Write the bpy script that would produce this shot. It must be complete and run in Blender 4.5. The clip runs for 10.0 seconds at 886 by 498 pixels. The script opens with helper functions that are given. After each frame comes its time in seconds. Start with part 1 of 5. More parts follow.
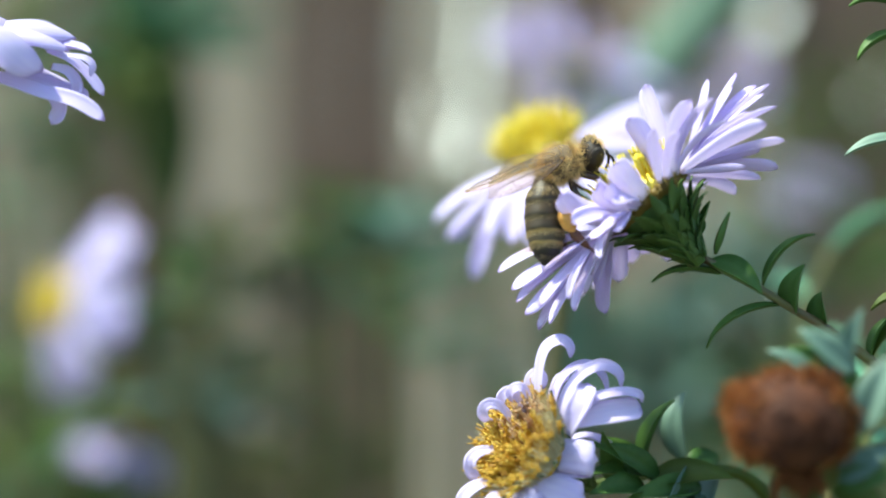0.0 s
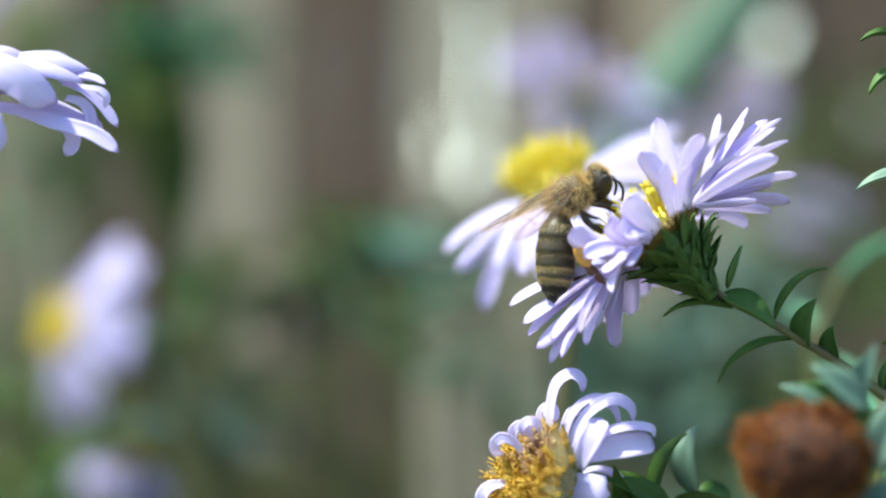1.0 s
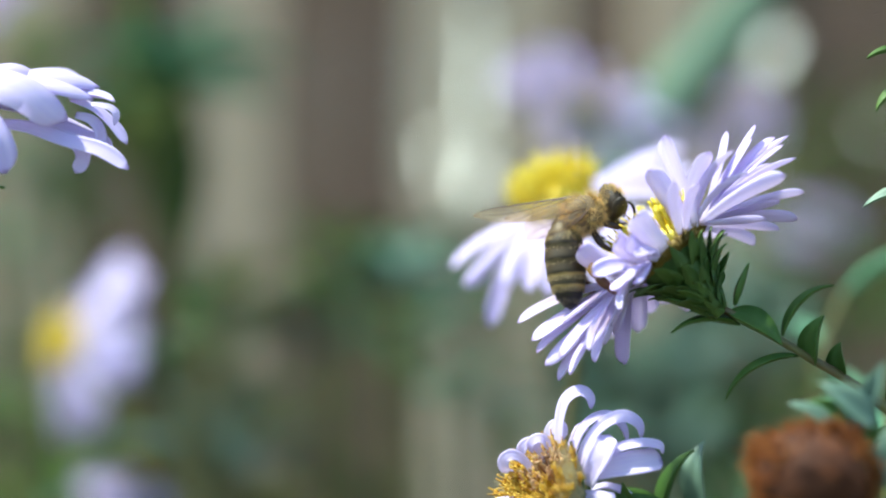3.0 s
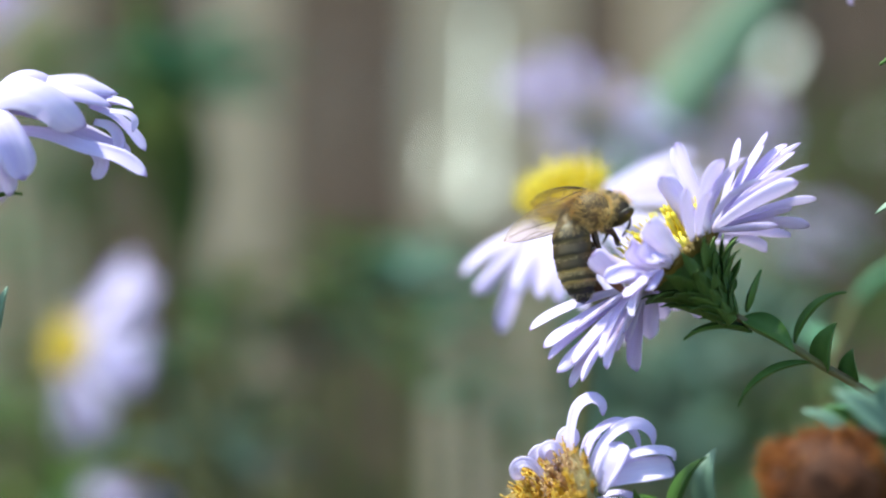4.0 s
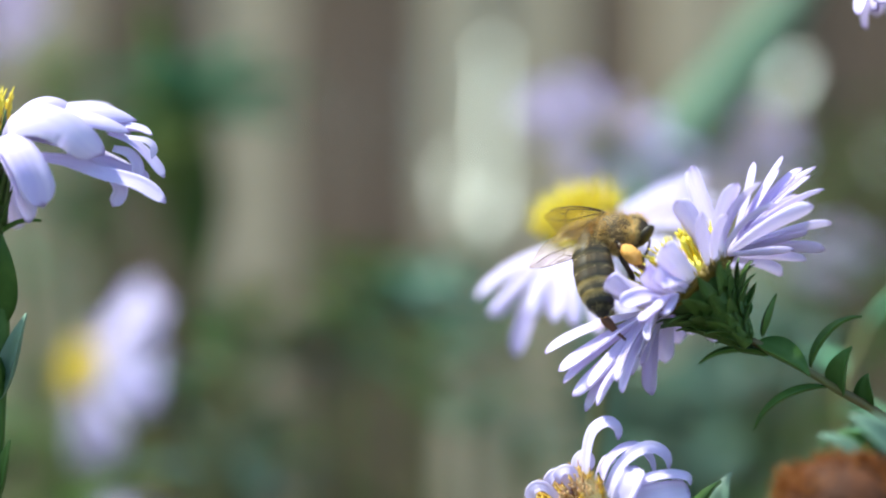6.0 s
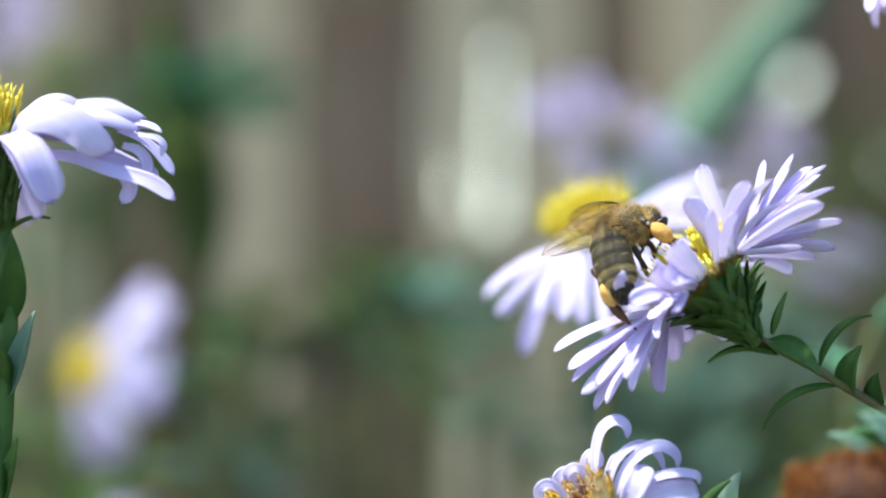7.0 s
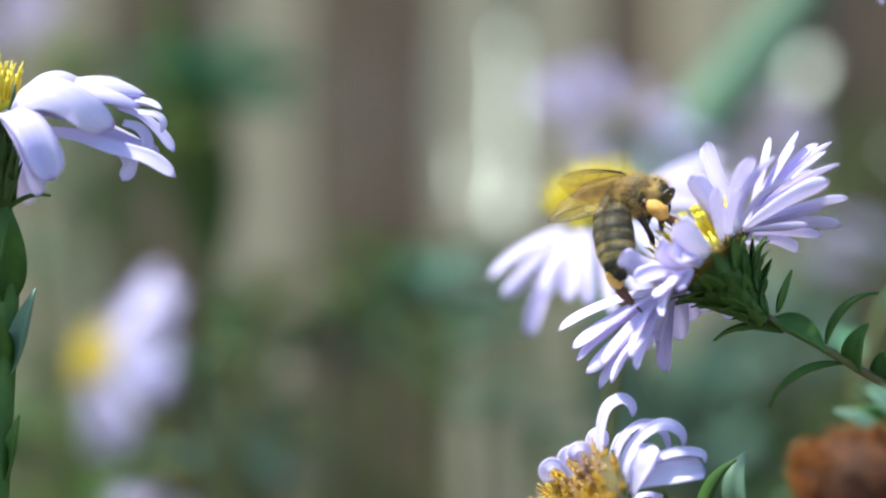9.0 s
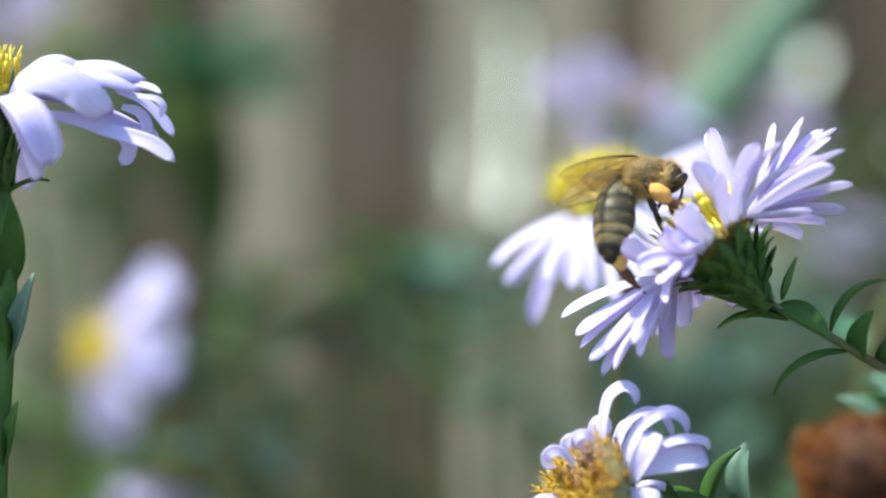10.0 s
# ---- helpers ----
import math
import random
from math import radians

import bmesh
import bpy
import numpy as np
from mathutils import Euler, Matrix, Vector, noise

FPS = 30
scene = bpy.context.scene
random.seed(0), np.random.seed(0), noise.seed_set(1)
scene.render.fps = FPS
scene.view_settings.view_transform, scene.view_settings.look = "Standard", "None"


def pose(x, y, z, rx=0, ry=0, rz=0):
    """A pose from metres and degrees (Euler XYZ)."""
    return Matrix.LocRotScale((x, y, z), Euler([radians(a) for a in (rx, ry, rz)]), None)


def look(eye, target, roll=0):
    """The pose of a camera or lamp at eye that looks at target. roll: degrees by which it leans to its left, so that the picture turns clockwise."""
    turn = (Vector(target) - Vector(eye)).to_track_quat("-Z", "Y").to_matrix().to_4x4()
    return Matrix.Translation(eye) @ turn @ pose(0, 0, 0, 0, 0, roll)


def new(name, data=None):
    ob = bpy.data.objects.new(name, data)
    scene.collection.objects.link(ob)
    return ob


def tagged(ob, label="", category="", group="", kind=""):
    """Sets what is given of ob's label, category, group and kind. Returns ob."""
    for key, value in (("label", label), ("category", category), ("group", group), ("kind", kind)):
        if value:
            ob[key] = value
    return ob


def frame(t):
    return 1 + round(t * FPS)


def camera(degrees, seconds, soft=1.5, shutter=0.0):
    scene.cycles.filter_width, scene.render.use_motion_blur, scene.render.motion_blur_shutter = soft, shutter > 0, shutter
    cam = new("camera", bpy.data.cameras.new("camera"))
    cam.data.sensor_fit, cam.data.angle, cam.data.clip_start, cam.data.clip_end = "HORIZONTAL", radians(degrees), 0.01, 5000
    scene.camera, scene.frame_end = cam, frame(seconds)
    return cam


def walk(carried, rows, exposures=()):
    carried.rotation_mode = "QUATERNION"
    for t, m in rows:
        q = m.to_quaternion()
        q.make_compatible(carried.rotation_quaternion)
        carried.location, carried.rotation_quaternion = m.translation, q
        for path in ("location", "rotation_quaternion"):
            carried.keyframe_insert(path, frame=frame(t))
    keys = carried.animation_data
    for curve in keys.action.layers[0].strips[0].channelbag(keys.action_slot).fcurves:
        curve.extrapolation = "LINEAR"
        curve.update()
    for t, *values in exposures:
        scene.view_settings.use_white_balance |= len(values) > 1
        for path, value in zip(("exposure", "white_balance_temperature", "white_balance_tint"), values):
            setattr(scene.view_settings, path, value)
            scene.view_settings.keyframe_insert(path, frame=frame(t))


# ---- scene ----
from mathutils import Quaternion

cam = camera(25, 10.0, soft=2.1)
cam.data.dof.use_dof = True
cam.data.dof.focus_distance = 0.1755
cam.data.dof.aperture_fstop = 8.3
cam.data.dof.aperture_blades = 0

# eye, view direction and roll along the hand-held drift
ROWS = (
    (0.0, (0.00000, 0.00000, 0.80000), (0.00000, 1.00000, 0.00000), -0.000),
    (0.5, (-0.00018, -0.00029, 0.80175), (-0.00121, 1.00000, -0.00110), -0.332),
    (1.0, (-0.00109, 0.00009, 0.80161), (0.00035, 0.99997, 0.00772), 0.024),
    (1.5, (-0.00144, -0.00028, 0.80143), (0.00024, 0.99992, 0.01292), 0.129),
    (2.0, (-0.00109, -0.00085, 0.80255), (-0.00014, 0.99993, 0.01205), -0.193),
    (2.5, (-0.00173, -0.00056, 0.80231), (0.00213, 0.99992, 0.01209), -0.048),
    (4.0, (-0.00311, -0.00021, 0.80233), (0.00170, 0.99988, 0.01567), 0.018),
    (4.5, (-0.00407, 0.00035, 0.80217), (0.00185, 0.99983, 0.01860), 0.154),
    (5.0, (-0.00390, -0.00013, 0.80275), (0.00012, 0.99980, 0.01984), 0.028),
    (5.5, (-0.00345, -0.00051, 0.80279), (-0.00231, 0.99974, 0.02246), -0.060),
    (7.0, (-0.00424, 0.00012, 0.80198), (-0.00408, 0.99959, 0.02836), 0.215),
    (7.5, (-0.00405, 0.00031, 0.80147), (-0.00584, 0.99960, 0.02783), 0.193),
    (8.0, (-0.00384, 0.00064, 0.80219), (-0.00751, 0.99970, 0.02330), 0.045),
    (8.5, (-0.00342, 0.00038, 0.80140), (-0.00944, 0.99965, 0.02457), -0.035),
    (9.0, (-0.00345, 0.00081, 0.80049), (-0.01056, 0.99960, 0.02638), 0.018),
    (9.5, (-0.00381, 0.00167, 0.79989), (-0.01069, 0.99961, 0.02593), 0.078),
    (10.0, (-0.00337, 0.00205, 0.79954), (-0.01210, 0.99961, 0.02504), 0.138),
)
walk(cam, [(t, look(e, Vector(e) + Vector(d), r)) for t, e, d, r in ROWS], [(0.0, 1.34, 6500, -6), (10.0, 1.34, 6500, -6)])

# ---- daylight ----
SUN = Vector((-0.46, -0.09, 0.884)).normalized()
world = bpy.data.worlds.new("sky")
scene.world = world
world.use_nodes = True
wn = world.node_tree
sky = wn.nodes.new("ShaderNodeTexSky")
sky.sky_type, sky.sun_disc = "NISHITA", False
sky.ozone_density = 2.0
sky.sun_elevation = math.asin(SUN.z)
sky.sun_rotation = math.atan2(SUN.x, SUN.y)
wn.links.new(sky.outputs[0], wn.nodes["Background"].inputs[0])
wn.nodes["Background"].inputs[1].default_value = 0.145
sun_data = bpy.data.lights.new("sun", "SUN")
sun_data.energy, sun_data.angle, sun_data.color = 4.4, radians(3.0), (1.0, 0.95, 0.88)
sun = new("sun", sun_data)
sun.matrix_world = look((0, 0, 3), Vector((0, 0, 3)) - SUN)


# ---- materials ----
def material(name, colors, scale=900.0, rough=0.55, bump=0.15, grain=4.0, translucent=0.0, through_color=None, stretch=(1, 1, 1), metal=0.0, fine=0.25, depth=0.00008, island=0.0):
    """Two-scale noise between the colours, fine relief and, for petals and leaves, light passing through."""
    m = bpy.data.materials.new(name)
    m.use_nodes = True
    nt = m.node_tree
    n, l = nt.nodes, nt.links
    bsdf = n["Principled BSDF"]
    tc = n.new("ShaderNodeTexCoord")
    mp = n.new("ShaderNodeMapping")
    mp.inputs["Scale"].default_value = stretch
    l.new(tc.outputs["Object"], mp.inputs[0])
    a = n.new("ShaderNodeTexNoise")
    a.inputs["Scale"].default_value, a.inputs["Detail"].default_value = scale, 3.0
    b = n.new("ShaderNodeTexNoise")
    b.inputs["Scale"].default_value, b.inputs["Detail"].default_value = scale * grain, 4.0
    l.new(mp.outputs[0], a.inputs["Vector"])
    l.new(mp.outputs[0], b.inputs["Vector"])
    mix = n.new("ShaderNodeMix")
    mix.data_type = "FLOAT"
    mix.inputs[0].default_value = fine
    l.new(a.outputs[0], mix.inputs[2])
    l.new(b.outputs[0], mix.inputs[3])
    info = n.new("ShaderNodeObjectInfo")
    add = n.new("ShaderNodeMath")
    add.operation = "MULTIPLY_ADD"
    l.new(info.outputs["Random"], add.inputs[0])
    add.inputs[1].default_value = 0.14
    l.new(mix.outputs[0], add.inputs[2])
    if island:
        geo = n.new("ShaderNodeNewGeometry")
        each = n.new("ShaderNodeMath")
        each.operation = "MULTIPLY_ADD"
        l.new(geo.outputs["Random Per Island"], each.inputs[0])
        each.inputs[1].default_value = island
        l.new(add.outputs[0], each.inputs[2])
        each.use_clamp = True
        shift = n.new("ShaderNodeMath")
        shift.operation = "SUBTRACT"
        l.new(each.outputs[0], shift.inputs[0])
        shift.inputs[1].default_value = island * 0.5
        add = shift
    ramp = n.new("ShaderNodeValToRGB")
    l.new(add.outputs[0], ramp.inputs[0])
    while len(ramp.color_ramp.elements) < len(colors):
        ramp.color_ramp.elements.new(0.5)
    for i, c in enumerate(colors):
        ramp.color_ramp.elements[i].position = 0.3 + 0.5 * i / max(1, len(colors) - 1)
        ramp.color_ramp.elements[i].color = (*c, 1)
    l.new(ramp.outputs[0], bsdf.inputs["Base Color"])
    bsdf.inputs["Roughness"].default_value = rough
    bsdf.inputs["Metallic"].default_value = metal
    if bump:
        bp = n.new("ShaderNodeBump")
        bp.inputs["Strength"].default_value, bp.inputs["Distance"].default_value = bump, depth
        l.new(b.outputs[0], bp.inputs["Height"])
        l.new(bp.outputs[0], bsdf.inputs["Normal"])
    if translucent:
        tr = n.new("ShaderNodeBsdfTranslucent")
        if through_color:
            tr.inputs[0].default_value = (*through_color, 1)
        else:
            l.new(ramp.outputs[0], tr.inputs[0])
        ms = n.new("ShaderNodeMixShader")
        ms.inputs[0].default_value = translucent
        l.new(bsdf.outputs[0], ms.inputs[1])
        l.new(tr.outputs[0], ms.inputs[2])
        l.new(ms.outputs[0], n["Material Output"].inputs[0])
    return m


def petal_material():
    """Lilac ray petal: fine veins along its length, paler towards the base, light passing through."""
    m = bpy.data.materials.new("petal")
    m.use_nodes = True
    n, l = m.node_tree.nodes, m.node_tree.links
    bsdf = n["Principled BSDF"]
    at_node = n.new("ShaderNodeAttribute")
    at_node.attribute_name = "grain"
    sep = n.new("ShaderNodeSeparateXYZ")
    l.new(at_node.outputs["Vector"], sep.inputs[0])
    info = n.new("ShaderNodeObjectInfo")

    def streak(along, across, detail):
        comb = n.new("ShaderNodeCombineXYZ")
        for slot, src, mul in ((0, sep.outputs[0], along), (1, sep.outputs[1], across), (2, info.outputs["Random"], 60.0)):
            f = n.new("ShaderNodeMath")
            f.operation = "MULTIPLY"
            f.inputs[1].default_value = mul
            l.new(src, f.inputs[0])
            l.new(f.outputs[0], comb.inputs[slot])
        tex = n.new("ShaderNodeTexNoise")
        tex.inputs["Scale"].default_value, tex.inputs["Detail"].default_value = 1.0, detail
        l.new(comb.outputs[0], tex.inputs["Vector"])
        return tex.outputs[0]

    broad, veins = streak(1.6, 1.1, 2.0), streak(2.2, 6.0, 3.0)
    mix = n.new("ShaderNodeMix")
    mix.data_type = "FLOAT"
    mix.inputs[0].default_value = 0.55
    l.new(broad, mix.inputs[2])
    l.new(veins, mix.inputs[3])
    pale = n.new("ShaderNodeMath")
    pale.operation = "MULTIPLY_ADD"
    l.new(info.outputs["Random"], pale.inputs[0])
    pale.inputs[1].default_value = 0.16
    l.new(mix.outputs[0], pale.inputs[2])
    ramp = n.new("ShaderNodeValToRGB")
    ramp.color_ramp.elements.new(0.5)
    for e, (p, c) in zip(ramp.color_ramp.elements, ((0.34, (0.575, 0.50, 0.86)), (0.56, (0.66, 0.59, 0.90)), (0.78, (0.755, 0.70, 0.94)))):
        e.position, e.color = p, (*c, 1)
    l.new(pale.outputs[0], ramp.inputs[0])
    base = n.new("ShaderNodeMapRange")
    base.inputs["From Min"].default_value, base.inputs["From Max"].default_value = 0.5, 0.0
    base.inputs["To Max"].default_value = 0.7
    l.new(sep.outputs[0], base.inputs["Value"])
    tone = n.new("ShaderNodeMix")
    tone.data_type = "RGBA"
    l.new(base.outputs[0], tone.inputs[0])
    l.new(ramp.outputs[0], tone.inputs[6])
    tone.inputs[7].default_value = (0.775, 0.73, 0.92, 1)
    # a small purple mark at the very tip
    mark = n.new("ShaderNodeMapRange")
    mark.inputs["From Min"].default_value, mark.inputs["From Max"].default_value = 0.955, 0.995
    mark.inputs["To Max"].default_value = 0.75
    l.new(sep.outputs[0], mark.inputs["Value"])
    tipped = n.new("ShaderNodeMix")
    tipped.data_type = "RGBA"
    l.new(mark.outputs[0], tipped.inputs[0])
    l.new(tone.outputs[2], tipped.inputs[6])
    tipped.inputs[7].default_value = (0.30, 0.20, 0.52, 1)
    tone = tipped
    l.new(tone.outputs[2], bsdf.inputs["Base Color"])
    bsdf.inputs["Roughness"].default_value = 0.6
    bsdf.inputs["Specular IOR Level"].default_value = 0.28
    bp = n.new("ShaderNodeBump")
    bp.inputs["Strength"].default_value, bp.inputs["Distance"].default_value = 0.55, 0.00012
    l.new(veins, bp.inputs["Height"])
    l.new(bp.outputs[0], bsdf.inputs["Normal"])
    tr = n.new("ShaderNodeBsdfTranslucent")
    soft = n.new("ShaderNodeMix")
    soft.data_type = "RGBA"
    soft.inputs[0].default_value = 0.55
    l.new(tone.outputs[2], soft.inputs[6])
    soft.inputs[7].default_value = (0.90, 0.85, 0.93, 1)
    l.new(soft.outputs[2], tr.inputs[0])
    ms = n.new("ShaderNodeMixShader")
    ms.inputs[0].default_value = 0.48
    l.new(bsdf.outputs[0], ms.inputs[1])
    l.new(tr.outputs[0], ms.inputs[2])
    l.new(ms.outputs[0], n["Material Output"].inputs[0])
    return m


PETAL = petal_material()
FLORET = material("floret", [(0.56, 0.37, 0.02), (0.70, 0.56, 0.03), (0.78, 0.68, 0.11)], 700, 0.55, 0.1, translucent=0.2, island=0.3)
WARM_FLORET = material("warm_floret", [(0.58, 0.36, 0.016), (0.71, 0.54, 0.024), (0.79, 0.66, 0.09)], 700, 0.55, 0.1, translucent=0.2, island=0.3)
OLD_FLORET = material("old_floret", [(0.26, 0.115, 0.03), (0.46, 0.24, 0.025), (0.60, 0.365, 0.035), (0.70, 0.50, 0.09)], 500, 0.65, 0.1, translucent=0.25, island=0.4)
WILTED_FLORET = material("wilted_floret", [(0.36, 0.18, 0.12), (0.52, 0.31, 0.17), (0.64, 0.46, 0.24)], 500, 0.7, 0.1, translucent=0.25, island=0.4)
CREAM = material("cream_hair", [(0.62, 0.55, 0.34), (0.78, 0.73, 0.55)], 900, 0.7, 0.0, translucent=0.3)
LEAF = material("leaf", [(0.028, 0.068, 0.014), (0.048, 0.108, 0.022), (0.085, 0.155, 0.036)], 260, 0.5, 0.4, 6.0, 0.16, (0.10, 0.22, 0.04))
DARK_LEAF = material("dark_leaf", [(0.028, 0.046, 0.005), (0.046, 0.072, 0.007), (0.068, 0.10, 0.012)], 240, 0.55, 0.3, 6.0, 0.15, (0.09, 0.19, 0.02))
PALE_LEAF = material("pale_leaf", [(0.065, 0.17, 0.10), (0.095, 0.245, 0.15), (0.145, 0.32, 0.205)], 200, 0.58, 0.3, 6.0, 0.12, (0.11, 0.24, 0.13))
SAGE = material("sage_leaf", [(0.070, 0.13, 0.095), (0.105, 0.18, 0.135), (0.15, 0.24, 0.185)], 200, 0.55, 0.3, 6.0, 0.15, (0.2, 0.32, 0.22))
OLIVE = material("olive_leaf", [(0.10, 0.12, 0.025), (0.15, 0.17, 0.04), (0.21, 0.22, 0.07)], 200, 0.6, 0.3, 6.0, 0.2, (0.22, 0.24, 0.05))
STRAP_LEAF = material("strap_leaf", [(0.075, 0.145, 0.10), (0.11, 0.19, 0.135), (0.15, 0.235, 0.175)], 60, 0.75, 0.3, 6.0, 0.25, (0.22, 0.38, 0.22))
TEAL_LEAF = material("teal_leaf", [(0.056, 0.105, 0.088), (0.082, 0.145, 0.125), (0.12, 0.195, 0.172)], 240, 0.6, 0.3, 6.0, 0.1, (0.06, 0.15, 0.085))
RIM_BRACT = material("rim_bract", [(0.09, 0.055, 0.010), (0.17, 0.11, 0.016), (0.25, 0.175, 0.035)], 500, 0.6, 0.3, 5.0, 0.25, (0.4, 0.32, 0.06))
BRACT = material("bract", [(0.020, 0.045, 0.009), (0.050, 0.105, 0.020), (0.12, 0.205, 0.045)], 500, 0.5, 0.3, 5.0, 0.12, (0.12, 0.25, 0.04))
STEM = material("stem", [(0.095, 0.055, 0.03), (0.095, 0.09, 0.032), (0.12, 0.14, 0.045)], 300, 0.55, 0.4, 6.0)
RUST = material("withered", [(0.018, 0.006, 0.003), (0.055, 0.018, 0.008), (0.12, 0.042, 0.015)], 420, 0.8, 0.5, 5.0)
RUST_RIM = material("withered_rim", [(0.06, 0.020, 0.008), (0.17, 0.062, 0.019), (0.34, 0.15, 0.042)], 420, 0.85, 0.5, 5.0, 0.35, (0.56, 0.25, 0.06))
GREY_WOOD = material("grey_wood", [(0.235, 0.175, 0.122), (0.345, 0.268, 0.19), (0.43, 0.345, 0.25)], 30, 0.8, 0.5, 6.0, stretch=(1, 1, 0.12), depth=0.001)
BROWN_WOOD = material("brown_wood", [(0.068, 0.040, 0.026), (0.108, 0.065, 0.043), (0.15, 0.094, 0.063)], 30, 0.75, 0.5, 6.0, stretch=(1, 1, 0.12), depth=0.001)
# lighter copy of the grey wood, with the light on one slat put into its colour
LIT_WOOD = material("lit_wood", [(0.25, 0.195, 0.14), (0.36, 0.29, 0.21), (0.45, 0.37, 0.275)], 30, 0.8, 0.5, 6.0, stretch=(1, 1, 0.12), depth=0.001)
# pale and glossy, for the blades added as sun glints
GLINT_STRAW = material("straw", [(0.50, 0.56, 0.54), (0.63, 0.69, 0.67), (0.73, 0.78, 0.75)], 120, 0.34, 0.1, 5.0, 0.1, (0.6, 0.62, 0.4))
SOIL = material("soil", [(0.05, 0.04, 0.028), (0.09, 0.075, 0.05), (0.08, 0.11, 0.045)], 9, 0.9, 0.6, 9.0, depth=0.01)
DOWN = material("thorax_down", [(0.045, 0.029, 0.014), (0.11, 0.073, 0.033), (0.20, 0.14, 0.065)], 500, 0.75, 0.3)
CHITIN = material("dark_chitin", [(0.012, 0.008, 0.006), (0.028, 0.018, 0.010)], 900, 0.62, 0.3)
LEG = material("leg_chitin", [(0.010, 0.006, 0.004), (0.022, 0.011, 0.006), (0.06, 0.020, 0.008)], 900, 0.4, 0.3)
EYE = material("compound_eye", [(0.016, 0.013, 0.010), (0.034, 0.026, 0.019)], 2500, 0.36, 0.3)
FUR = material("tan_fur", [(0.46, 0.32, 0.12), (0.76, 0.56, 0.24), (0.95, 0.82, 0.50)], 1100, 0.7, 0.0, translucent=0.25)
PALE_FUR = material("pale_fur", [(0.26, 0.20, 0.10), (0.46, 0.37, 0.22)], 700, 0.7, 0.0, translucent=0.25)
VEIN = material("wing_vein", [(0.045, 0.024, 0.012), (0.09, 0.05, 0.025)], 900, 0.5, 0.0)
TARSUS = material("red_brown_tarsus", [(0.03, 0.009, 0.004), (0.07, 0.02, 0.007), (0.12, 0.035, 0.011)], 900, 0.45, 0.3)
POLLEN = material("pollen", [(0.40, 0.17, 0.03), (0.55, 0.275, 0.06), (0.66, 0.39, 0.12)], 1500, 0.75, 0.6, 4.0)

for dull in (RUST, RUST_RIM, EYE, CHITIN, LEAF, DARK_LEAF, PALE_LEAF, TEAL_LEAF):
    dull.node_tree.nodes["Principled BSDF"].inputs["Specular IOR Level"].default_value = 0.28


def abdomen_material():
    """Dark tergites with paler fuzzy bands, placed along the body's own length."""
    m = bpy.data.materials.new("banded_abdomen")
    m.use_nodes = True
    n, l = m.node_tree.nodes, m.node_tree.links
    bsdf = n["Principled BSDF"]
    tc = n.new("ShaderNodeTexCoord")
    sep = n.new("ShaderNodeSeparateXYZ")
    l.new(tc.outputs["Object"], sep.inputs[0])
    nz = n.new("ShaderNodeTexNoise")
    nz.inputs["Scale"].default_value = 1600
    l.new(tc.outputs["Object"], nz.inputs["Vector"])
    wob = n.new("ShaderNodeMath")
    wob.operation = "MULTIPLY_ADD"
    l.new(nz.outputs[0], wob.inputs[0])
    wob.inputs[1].default_value = 0.0003
    l.new(sep.outputs[0], wob.inputs[2])
    mr = n.new("ShaderNodeMapRange")
    mr.inputs["From Min"].default_value, mr.inputs["From Max"].default_value = 0.0001, 0.0072
    l.new(wob.outputs[0], mr.inputs["Value"])
    ramp = n.new("ShaderNodeValToRGB")
    ramp.color_ramp.interpolation = "LINEAR"
    dark, mid, band, black = (0.026, 0.019, 0.011), (0.058, 0.041, 0.021), (0.34, 0.24, 0.095), (0.009, 0.007, 0.005)
    faint = (0.105, 0.08, 0.042)
    stops = [(0.0, mid), (0.21, dark), (0.235, faint), (0.26, mid), (0.40, dark), (0.425, faint), (0.46, mid), (0.575, dark), (0.605, band), (0.65, faint), (0.71, dark), (0.745, band), (0.79, faint), (0.83, black), (1.0, black)]
    while len(ramp.color_ramp.elements) < len(stops):
        ramp.color_ramp.elements.new(0.5)
    for e, (p, c) in zip(ramp.color_ramp.elements, stops):
        e.position, e.color = p, (*c, 1)
    l.new(mr.outputs[0], ramp.inputs[0])
    l.new(ramp.outputs[0], bsdf.inputs["Base Color"])
    bsdf.inputs["Roughness"].default_value = 0.52
    bsdf.inputs["Specular IOR Level"].default_value = 0.38
    bp = n.new("ShaderNodeBump")
    bp.inputs["Strength"].default_value, bp.inputs["Distance"].default_value = 0.3, 0.00006
    l.new(nz.outputs[0], bp.inputs["Height"])
    l.new(bp.outputs[0], bsdf.inputs["Normal"])
    return m


